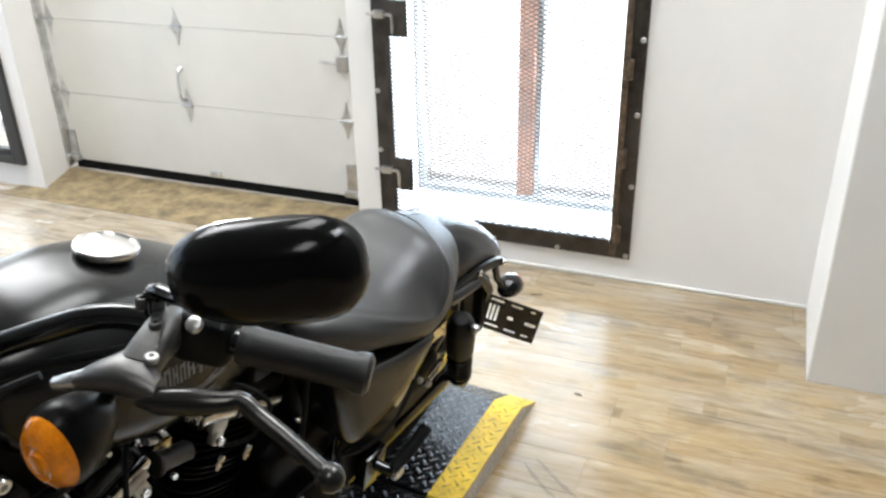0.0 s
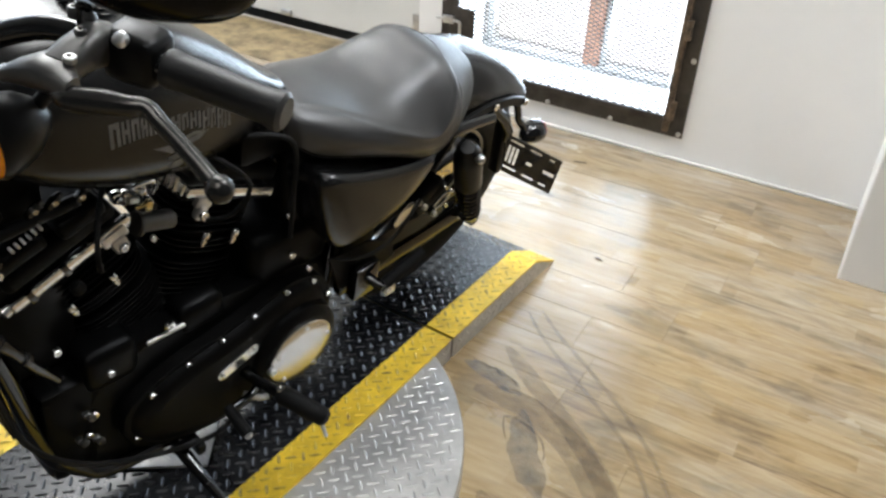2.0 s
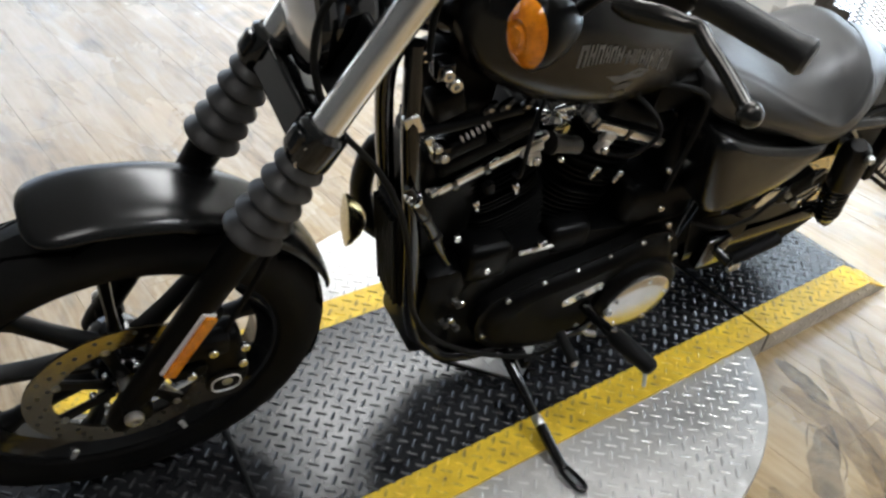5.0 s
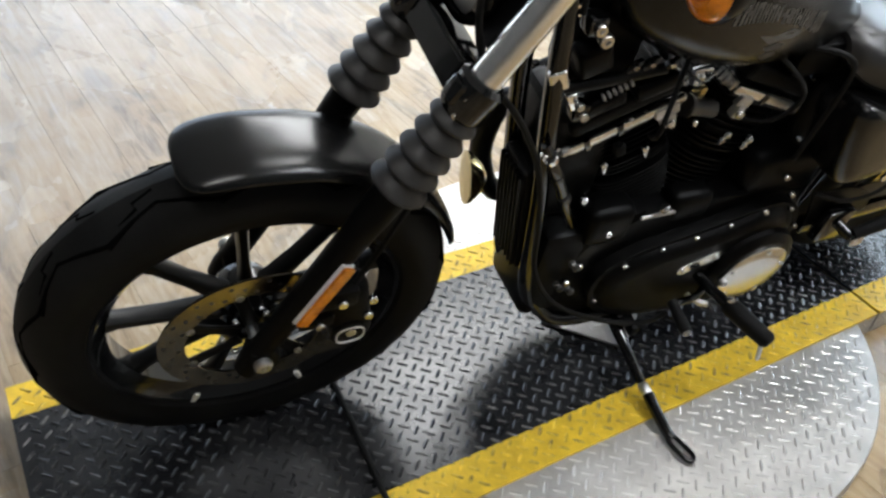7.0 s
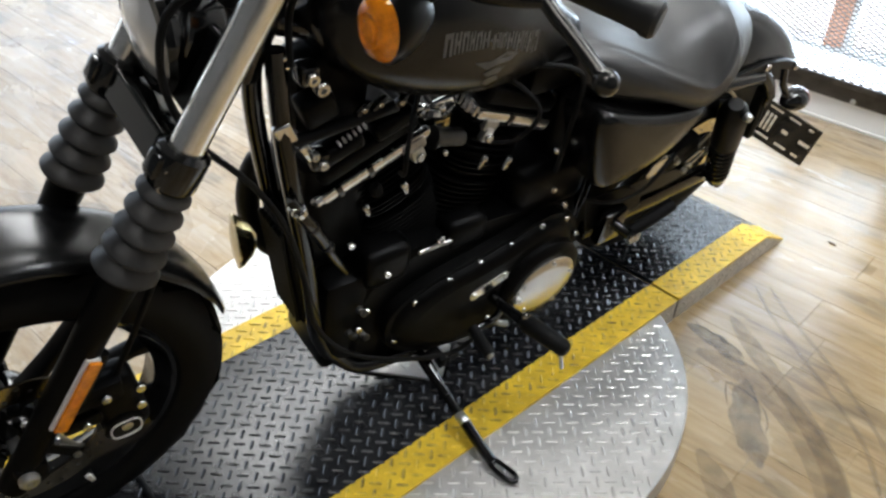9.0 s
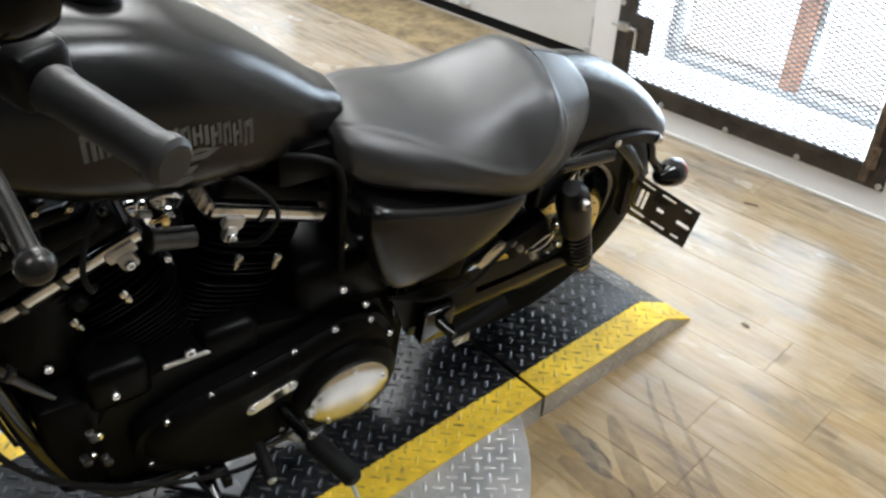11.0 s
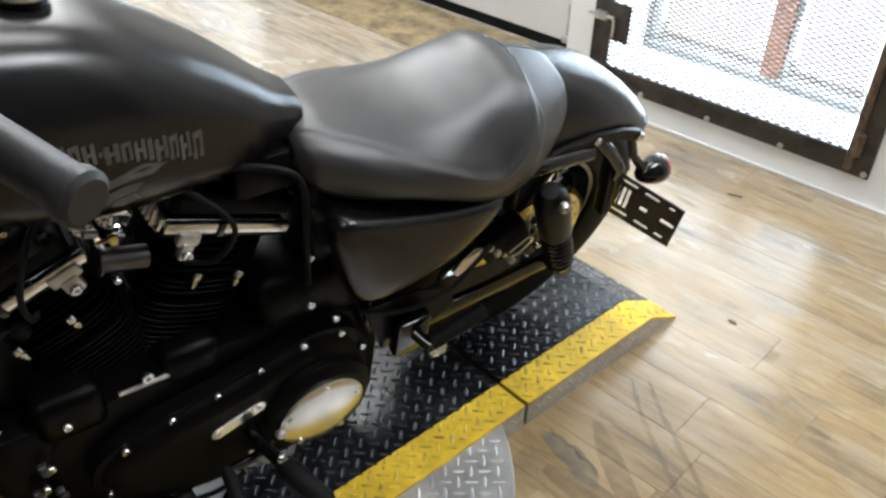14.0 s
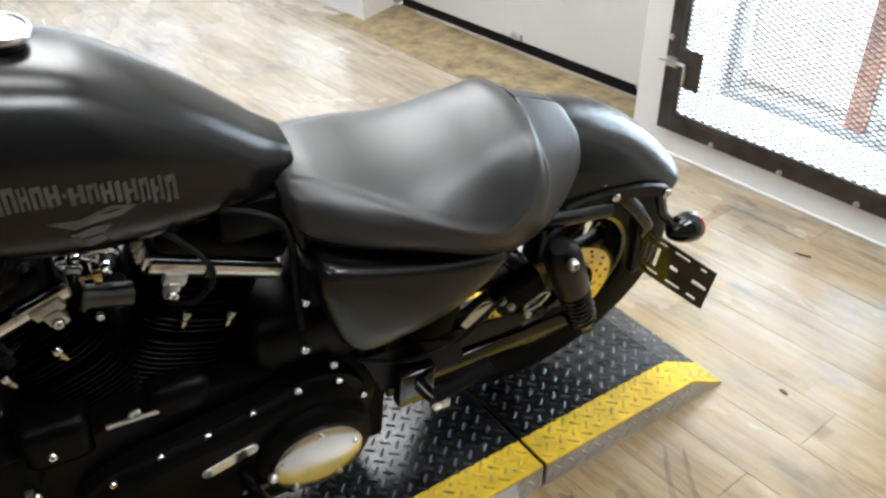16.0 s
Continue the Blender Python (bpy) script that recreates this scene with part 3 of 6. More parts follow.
def lugs(name, spots, z, mat, parent, length=0.0285, width=0.0078, high=0.0022, flip=None):
    """Raised lens-shaped treads, joined in one mesh. spots: (x, y, angle); flip maps a point of the flat pattern to its place."""
    vs, fs = [], []
    for x, y, a in spots:
        c, s = math.cos(a), math.sin(a)
        i = len(vs)
        for u, v, w_ in ((-length / 2, 0, 0), (-length * 0.28, width / 2, 0), (length * 0.28, width / 2, 0), (length / 2, 0, 0), (length * 0.28, -width / 2, 0), (-length * 0.28, -width / 2, 0), (-length * 0.36, 0, high), (length * 0.36, 0, high)):
            p = (x + u * c - v * s, y + u * s + v * c, z + w_ - 0.0002)
            vs.append(flip(p) if flip else p)
        fs.extend([(i, i + 6, i + 1), (i + 1, i + 6, i + 7, i + 2), (i + 2, i + 7, i + 3), (i + 3, i + 7, i + 4), (i + 4, i + 7, i + 6, i + 5), (i + 5, i + 6, i)])
    me = bpy.data.meshes.new(name)
    me.from_pydata(vs, [], fs)
    bm_ = bmesh.new()
    bm_.from_mesh(me)
    bmesh.ops.recalc_face_normals(bm_, faces=bm_.faces[:])
    bm_.to_mesh(me)
    bm_.free()
    me.materials.append(mat)
    ob = new(name, me)
    ob.parent = parent
    ob["kind"] = "stuff"
    return ob


PITCH = 0.0258


def grid(x0, x1, y0, y1, keep=lambda x, y: True):
    """Places of the treads: a lattice set at 45 degrees, each tread pointing at the flank of the next."""
    out, q = [], math.sqrt(0.5)
    n = int(2 * max(abs(x0), abs(x1), abs(y0), abs(y1)) / PITCH) + 2
    for i in range(-n, n + 1):
        for j in range(-n, n + 1):
            x, y = (i - j) * PITCH * q, (i + j) * PITCH * q
            if x0 + 0.005 < x < x1 - 0.005 and y0 + 0.005 < y < y1 - 0.005 and keep(x, y):
                out.append((x, y, radians(45 if (i + j) % 2 else -45)))
    return out


def tread_section(name, y0, y1, label, lip=0.0, skirts=()):
    t = thing(name, PLAT, label, "platform")
    W, S = 0.625, 0.085
    for n, x0, x1, pm, lm in (("deck", -W + S, -S, BLACKPLATE, LUGWORN), ("edge_stripe", -S, 0.0, YELLOW, YELLOWLUG), ("edge_stripe", -W, -W + S, YELLOW, YELLOWLUG)):
        bm = bmesh.new()
        block(bm, x0 + 0.0003, x1 - 0.0003, y0, y1, H - 0.006, H)
        d = part(n, bm, pm, t)
        lugs("tread", grid(x0, x1, y0, y1), H, lm, d)
        if lip:
            bm = bmesh.new()
            prof = [(y1, H), (y1 + lip, 0.004), (y1 + lip, 0.0), (y1, H - 0.008)]
            ring_strip(bm, [[(x, y, z) for y, z in prof] for x in (x0 + 0.0003, x1 - 0.0003)])
            d = part("lip", bm, pm, t)
            k = (H - 0.004) / lip
            lugs("tread", grid(x0, x1, y1 + 0.004, y1 + lip), 0.0, lm, d, flip=lambda p: (p[0], p[1], H - (p[1] - y1) * k + p[2]))
    for a, b in skirts:
        for x in (-W, 0.0):
            bm = bmesh.new()
            pr = [(a, 0.0), (b, 0.0), (b, H - 0.006), (a, H - 0.006)] if not lip else [(a, 0.0), (b + lip, 0.0), (b, H - 0.007), (a, H - 0.006)]
            xs = (x - 0.006, x - 0.001) if x == 0 else (x + 0.001, x + 0.006)
            ring_strip(bm, [[(xx, y, z) for y, z in pr] for xx in xs])
            sk = part("side_skirt", bm, SILVERPLATE, t, "bare aluminium tread side")
            if x == 0.0:
                ok = lambda u, v: v < (H - 0.01 if u < b else (H - 0.01) * (1 - (u - b) / max(lip, 0.01)))
                lugs("tread", [(u, v, an) for u, v, an in grid(a, b + lip * 0.8, -0.004, H, ok)], 0.0, SILVERLUG, sk, flip=lambda p: (x - 0.001 + p[2], p[0], p[1]))
    return t


tread_section("lift_platform", -1.84, -0.005, "black tread-plate platform with worn yellow edge stripes", skirts=((-0.135, -0.005), (-1.84, -1.10)))
tread_section("entry_ramp", 0.005, 0.435, "short black tread-plate ramp with yellow edges", 0.118, ((0.005, 0.435),))

CX, CY, CR = -0.335, -0.575, 0.60
t = thing("turntable_disc", pose(CX, CY, 0), "round bare aluminium tread-plate turntable on the floor", "turntable")
bm = bmesh.new()
lathe(bm, [(0.001, 0.001), (CR, 0.001), (CR, 0.057), (CR - 0.002, 0.0595), (0.001, 0.0595)], (0, 0, 0), (0, 0, 1), 96, False)
d = part("disc", bm, SILVERPLATE, t)
ca, sa = math.cos(radians(4.5)), math.sin(radians(4.5))


def off_deck(x, y):
    """True outside the platform's strip."""
    gx, gy = x + CX, y + CY
    lx = gx * ca - gy * sa
    return (x * x + y * y < (CR - 0.012) ** 2) and (lx > 0.004 or lx < -0.629)


lugs("tread", grid(-CR, CR, -CR, CR, off_deck), 0.0595, SILVERLUG, d)

# ---- the motorcycle ----
BIKE = thing("motorcycle", pose(-0.506, -1.402, 0.0685, 0, 11.44, -11.21), "satin black cruiser motorcycle with solo seat, leaning on its side stand", "motorcycle")
X, Y, Z = Vector((1, 0, 0)), Vector((0, 1, 0)), Vector((0, 0, 1))
FA, RA = Vector((0, 0, 0)), Vector((0, 0, 0.323))
FRONT = Matrix.Translation((0.010, 0.009, 0.345)) @ Matrix.Rotation(0.0095, 4, "Z") @ Matrix.Rotation(radians(3.0), 4, "Y")  # the steered fork and its wheel
REAR = Matrix.Translation((-0.085, 1.542, 0)) @ Matrix.Rotation(0.04, 4, "Z") @ Matrix.Rotation(radians(6), 4, "Y")  # the rear wheel stands straighter than the turned fork


def wheel(name, c, R, hw, rim, spokes, disc_x, disc_r, disc_mat=None):
    bm = bmesh.new()
    prof = [(R, 0), (R - 0.003, hw * 0.3), (R - 0.012, hw * 0.62), (R - 0.028, hw * 0.88), (R - 0.048, hw), (rim + 0.025, hw * 0.96), (rim + 0.004, hw * 0.82), (rim, hw * 0.70)]
    prof = prof + [(r, -a) for r, a in prof[::-1][:-1]]
    lathe(bm, prof, c, X, 72, closed=True)
    w = part(name, bm, RUBBER, BIKE, "black tyre on black cast wheel")
    # grooves
    bm = bmesh.new()
    n = 13
    for s in (1, -1):
        pts = []
        for k in range(4 * n + 1):
            f = (0.40, 0.58, 0.76, 0.58)[k % 4]
            a = math.pi * k / (2 * n)
            pts.append(c + X * (hw * f * s) + (R - 0.003 - 0.024 * max(0, f - 0.3) - 0.0022) * (math.cos(a) * Y + math.sin(a) * Z))
        tube(bm, pts, 0.0032, 5)
    for k in range(n):
        for s in (1, -1):
            a0 = 2 * math.pi * (k + (0.5 if s < 0 else 0)) / n
            pts = []
            for i in range(6):
                f = i / 5
                xx = hw * (0.08 + 0.70 * f) * s
                rr = R - 0.003 * min(1, f * 2) - 0.016 * max(0, f - 0.35) / 0.65 - 0.0020
                a = a0 + 0.20 * f + (0.05 if i % 2 else 0)
                pts.append(c + X * xx + rr * (math.cos(a) * Y + math.sin(a) * Z))
            tube(bm, pts, 0.0028, 5)
    g = part("tread_groove", bm, GROOVE, w)
    g["kind"] = "stuff"
    bm = bmesh.new()
    lathe(bm, [(rim + 0.006, hw * 0.80), (rim + 0.006, hw * 0.72), (rim - 0.008, hw * 0.68), (rim - 0.016, hw * 0.5), (rim - 0.030, hw * 0.32), (rim - 0.030, -hw * 0.32), (rim - 0.016, -hw * 0.5), (rim - 0.008, -hw * 0.68), (rim + 0.006, -hw * 0.72), (rim + 0.006, -hw * 0.80), (rim, -hw * 0.5), (rim - 0.01, 0), (rim, hw * 0.5)], c, X, 64, closed=True)
    r = part("rim", bm, GLOSS, w, "gloss black cast rim")
    bm = bmesh.new()
    lathe(bm, [(0.02, -0.055), (0.042, -0.05), (0.05, -0.03), (0.05, 0.03), (0.042, 0.05), (0.02, 0.055)], c, X, 24)
    part("hub", bm, GLOSS, w)
    for k in range(spokes):
        a = 2 * math.pi * (k + 0.3) / spokes
        d, e = math.cos(a) * Y + math.sin(a) * Z, -math.sin(a) * Y + math.cos(a) * Z
        bm = bmesh.new()
        loft(bm, [(c + d * q, hx, hy, hy, X, e) for q, hx, hy in ((0.035, 0.026, 0.014), (0.07, 0.022, 0.010), (0.13, 0.017, 0.0085), (rim - 0.05, 0.016, 0.010), (rim - 0.022, 0.019, 0.019))], 12, 3.2)
        part("spoke", bm, PLASTIC, w)
    bm = bmesh.new()
    q = disc_r
    lathe(bm, [(q - 0.042, disc_x - 0.0022), (q, disc_x - 0.0022), (q, disc_x + 0.0022), (q - 0.042, disc_x + 0.0022)], c, X, 64, closed=True)
    part("brake_disc", bm, disc_mat or STEEL, w, "drilled steel brake disc")
    bm = bmesh.new()
    for k in range(48):
        a = 2 * math.pi * k / 48
        rr = q - 0.021 + (-0.011, 0, 0.011)[k % 3]
        p = c + rr * (math.cos(a) * Y + math.sin(a) * Z)
        tube(bm, [p + X * (disc_x - 0.0026), p + X * (disc_x + 0.0026)], 0.0038, 7)
    g = part("drill_hole", bm, FRAMEDARK, w)
    g["kind"] = "stuff"
    for k in range(7):
        a = 2 * math.pi * k / 7
        d, e = math.cos(a) * Y + math.sin(a) * Z, -math.sin(a) * Y + math.cos(a) * Z
        bm = bmesh.new()
        loft(bm, [(c + X * (disc_x - 0.004) + d * z, 0.004, hh, hh, X, e) for z, hh in ((0.03, 0.014), (0.07, 0.010), (q - 0.034, 0.013))], 8, 3)
        part("carrier_arm", bm, PLASTIC, w)
    for k in range(7):
        a = 2 * math.pi * k / 7
        bolt(w, c + X * disc_x + (q - 0.042) * (math.cos(a) * Y + math.sin(a) * Z), X, 0.007, 0.004, ZINC, "rivet")
        bolt(w, c + X * disc_x + 0.055 * (math.cos(a + 0.4) * Y + math.sin(a + 0.4) * Z), X, 0.006, 0.005, BOLT, "disc_bolt")
    return w


fw = wheel("front_wheel", FA, 0.346, 0.060, 0.252, 9, 0.064, 0.156)
fw.matrix_basis = FRONT
# the rear disc's gold is the yellow stripe's reflection painted on steel
rw = wheel("rear_wheel", RA, 0.323, 0.072, 0.205, 9, 0.078, 0.146, GOLD)
rw.matrix_basis = REAR
for a in (-2.02, -1.22):
    bm = bmesh.new()
    p = FA + 0.243 * (math.cos(a) * Y + math.sin(a) * Z) + X * 0.040
    box(bm, (0, 0, 0), (0.006, 0.010, 0.028), 0.002, Matrix.Translation(p) @ Matrix.Rotation(a + math.pi / 2, 4, "X"))
    part("wheel_weight", bm, TRIMWHITE, fw)

# fork, built about the front axle
FD = Vector((0, 0.4637, 0.886)).normalized()  # up along the fork
RAKE = -math.atan2(0.4637, 0.886)


def on_fork(d, x):
    return FA - Y * 0.012 + FD * d + X * x


def front(ob):
    ob.matrix_basis = FRONT
    return ob


bellows = []
for i in range(5):
    q, r0 = i * 0.0305, 0.0435 - i * 0.0022
    bellows += [(r0 - 0.013, q), (r0 - 0.004, q + 0.003), (r0, q + 0.008), (r0 - 0.0005, q + 0.0115), (r0 - 0.006, q + 0.018), (r0 - 0.0125, q + 0.0265)]
for s in (1, -1):
    x = 0.104 if s > 0 else -0.086
    bm = bmesh.new()
    lathe(bm, [(0.012, -0.040), (0.021, -0.034), (0.0235, -0.008), (0.0205, 0.03), (0.0215, 0.10), (0.0235, 0.30), (0.0270, 0.40), (0.0270, 0.42), (0.022, 0.425)], on_fork(0, x), FD, 20)
    box(bm, on_fork(0.004, x) + Y * 0.010, (0.046, 0.050, 0.052), 0.014)
    box(bm, (0, 0.030, 0.0), (0.020, 0.022, 0.11), 0.008, Matrix.Translation(on_fork(0.20, x)) @ Matrix.Rotation(RAKE, 4, "X"))
    leg = front(part("fork_leg", bm, WRINKLE, BIKE, "black fork lower leg"))
    bm = bmesh.new()
    lathe(bm, bellows, on_fork(0.404, x), FD, 28)
    front(part("fork_boot", bm, BOOT, BIKE, "grey-black ribbed rubber fork boot"))
    bm = bmesh.new()
    lathe(bm, [(0.0285, 0.548), (0.0325, 0.554), (0.0325, 0.598), (0.026, 0.604)], on_fork(0, x), FD, 24)
    box(bm, (0, -0.026, 0), (0.028, 0.024, 0.036), 0.007, Matrix.Translation(on_fork(0.576, x)) @ Matrix.Rotation(RAKE, 4, "X"))
    cl = front(part("boot_clamp", bm, GLOSS, BIKE))
    for dz in (-0.012, 0.012):
        bolt(cl, on_fork(0.576 + dz, x) - Y * 0.022 + X * 0.016 * s, (0.9 * s, -0.4, 0), 0.006, 0.006)
    bm = bmesh.new()
    lathe(bm, [(0.0215, 0.58), (0.0215, 0.85)], on_fork(0, x), FD, 28)
    front(part("fork_tube", bm, FORKSTEEL, BIKE, "polished steel fork tube"))
    bolt(leg, on_fork(0.012, x) + X * 0.022 * s, X * s, 0.015, 0.012, ZINC, "axle_nut")
    bolt(leg, on_fork(-0.028, x) + X * 0.014 * s, X * s, 0.007, 0.006, BOLT, "pinch_bolt")
bm = bmesh.new()
tube(bm, [on_fork(0.012, 0.10), on_fork(0.012, -0.10)], 0.0095, 12)
front(part("front_axle", bm, ZINC, BIKE))
mt = Matrix.Translation(on_fork(0.190, 0.1285) + Y * 0.006) @ Matrix.Rotation(RAKE, 4, "X")
bm = bmesh.new()
box(bm, (-0.003, -0.001, 0), (0.007, 0.023, 0.146), 0.003, mt)
rfl = front(part("fork_reflector", bm, TRIMWHITE, BIKE, "orange side reflector strip on a pale base"))
bm = bmesh.new()
box(bm, (0.003, 0.0015, -0.001), (0.006, 0.019, 0.141), 0.002, mt)
part("reflector_lens", bm, AMBER, rfl, "orange reflector")
for d, hz in ((0.576, 0.019), (0.850, 0.016)):
    bm = bmesh.new()
    mt = Matrix.Translation(on_fork(d, 0)) @ Matrix.Rotation(RAKE, 4, "X")
    box(bm, (0, 0.014, 0), (0.21, 0.062, hz * 2), 0.012, mt, 3)
    if d < 0.7:
        box(bm, (0, -0.016, 0.0), (0.150, 0.008, 0.044), 0.003, mt)
    front(part("triple_clamp", bm, GLOSS, BIKE, "black fork clamp"))
bm = bmesh.new()
mt = Matrix.Translation(on_fork(0.675, 0) - Y * 0.004) @ Matrix.Rotation(RAKE, 4, "X")
box(bm, (0, 0.02, 0), (0.13, 0.014, 0.11), 0.005, mt)
front(part("clamp_cover", bm, PLASTIC, BIKE))
# brake caliper
bm = bmesh.new()
box(bm, (0, 0, 0), (0.050, 0.074, 0.150), 0.018, Matrix.Translation((0.080, 0.142, 0.050)) @ Matrix.Rotation(radians(8), 4, "X"), 3)
box(bm, (0, 0, 0), (0.032, 0.080, 0.046), 0.010, Matrix.Translation((0.092, 0.112, 0.105)))
box(bm, (0, 0, 0), (0.028, 0.060, 0.030), 0.008, Matrix.Translation((0.095, 0.085, 0.055)))
cal = front(part("brake_caliper", bm, WRINKLE, BIKE, "black front brake caliper"))
for p in ((0.109, 0.122, 0.105), (0.108, 0.172, 0.098), (0.109, 0.088, 0.056), (0.106, 0.170, 0.050)):
    bolt(cal, p, X, 0.0085, 0.007)
bm = bmesh.new()
lathe(bm, [(0.030, 0), (0.032, 0.004), (0.032, 0.010), (0.028, 0.012)], (0.098, 0.142, 0.006), X, 24)
part("caliper_piston_cover", bm, WRINKLE, cal)
bm = bmesh.new()
ring = [(0.0235 * math.copysign(abs(math.cos(a)) ** 0.7, math.cos(a)), 0.0205 * math.copysign(abs(math.sin(a)) ** 0.7, math.sin(a))) for a in [i * math.pi / 12 for i in range(24)]]
tube(bm, [(0.1125, 0.142 + u, 0.006 + v) for u, v in ring + ring[:2]], 0.0015, 6)
part("sensor_ring", bm, TRIMWHITE, cal)
bm = bmesh.new()
lathe(bm, [(0.009, 0), (0.009, 0.002), (0.006, 0.003)], (0.110, 0.144, 0.008), X, 12)
part("cover_plug", bm, ZINC, cal)


def fender(name, stations, mat, label, n=8, t=0.003, seg=16):
    """A rolled shell through stations: the crown and the lower edge in (y, z), and the half width."""
    bm = bmesh.new()
    rings = []
    for ty, tz, ey, ez, hw in spline(stations, n):
        pr = []
        for i in range(seg + 1):
            f = -1 + 2 * i / seg
            x, k = math.sin(f * math.pi / 2), 1 - math.cos(f * math.pi / 2)
            k = k ** 1.35
            pr.append(Vector((x * hw, ty + (ey - ty) * k, tz + (ez - tz) * k)))
        mid = Vector((0, (ty + ey) / 2, (tz + ez) / 2 - 0.05))
        rings.append(pr + [p + (Vector((0, p.y, mid.z)) - p).normalized() * t for p in pr[::-1]])
    ring_strip(bm, rings)
    return part(name, bm, mat, BIKE, label, 60)


def arc_stations(rows):
    """Stations from (angle up from the rear, crown radius, edge radius, half width) about the axle."""
    return [(math.cos(radians(a)) * R, math.sin(radians(a)) * R, math.cos(radians(a)) * r, math.sin(radians(a)) * r, hw) for a, R, r, hw in rows]


front(fender("front_fender", arc_stations([(12.5, 0.356, 0.351, 0.016), (13.5, 0.358, 0.350, 0.030), (18, 0.361, 0.349, 0.044), (27, 0.364, 0.350, 0.054), (42, 0.369, 0.353, 0.062), (58, 0.375, 0.357, 0.066), (74, 0.380, 0.361, 0.067),
                                           (88, 0.383, 0.364, 0.067), (96, 0.384, 0.367, 0.066), (101, 0.382, 0.369, 0.060), (103.5, 0.378, 0.371, 0.046), (104.4, 0.375, 0.372, 0.028)]), DENIM, "satin black front fender"))
fender("rear_fender", [(1.36, 0.772, 1.40, 0.640, 0.090), (1.43, 0.772, 1.43, 0.648, 0.095), (1.50, 0.762, 1.48, 0.655, 0.099), (1.56, 0.746, 1.535, 0.655, 0.101), (1.62, 0.720, 1.590, 0.643, 0.101), (1.675, 0.685, 1.640, 0.622, 0.099),
                       (1.725, 0.642, 1.683, 0.598, 0.094), (1.756, 0.610, 1.710, 0.582, 0.084), (1.770, 0.592, 1.728, 0.575, 0.066), (1.774, 0.582, 1.742, 0.572, 0.045)], DENIM, "satin black bobbed rear fender")

# headlamp
bm = bmesh.new()
hc = Vector((0, 0.296, 0.952))
lathe(bm, [(0.02, 0.11), (0.05, 0.095), (0.073, 0.055), (0.080, 0.01), (0.080, -0.005)], hc, Y, 32)
hl = part("headlamp", bm, GLOSS, BIKE, "round headlamp in gloss black shell")
bm = bmesh.new()
lathe(bm, [(0.070, -0.012), (0.083, -0.010), (0.086, 0.0), (0.082, 0.010), (0.074, 0.006)], hc, Y, 32, closed=True)
part("bezel", bm, GLOSS, hl)
bm = bmesh.new()
lathe(bm, [(0.001, -0.026), (0.03, -0.023), (0.055, -0.015), (0.072, -0.004), (0.072, 0.004)], hc, Y, 32)
part("lens", bm, GLASSY, hl, "clear headlamp lens")

# handlebar, grips, levers
bm = bmesh.new()
BAR = [(0.0, 0.470, 1.050), (0.07, 0.478, 1.052), (0.125, 0.515, 1.085), (0.19, 0.560, 1.122), (0.26, 0.594, 1.126), (0.42, 0.668, 1.118)]
tube(bm, [(-x, y, z) for x, y, z in BAR[::-1][:-1]] + BAR, 0.0127, 16, 6)
part("handlebar", bm, GLOSS, BIKE, "gloss black handlebar")
bm = bmesh.new()
for s in (1, -1):
    lathe(bm, [(0.019, -0.06), (0.017, -0.02), (0.022, 0.0), (0.022, 0.02), (0.015, 0.024)], (0.045 * s, 0.468, 1.046), (0, 0.1, 1), 16)
part("riser", bm, GLOSS, BIKE)
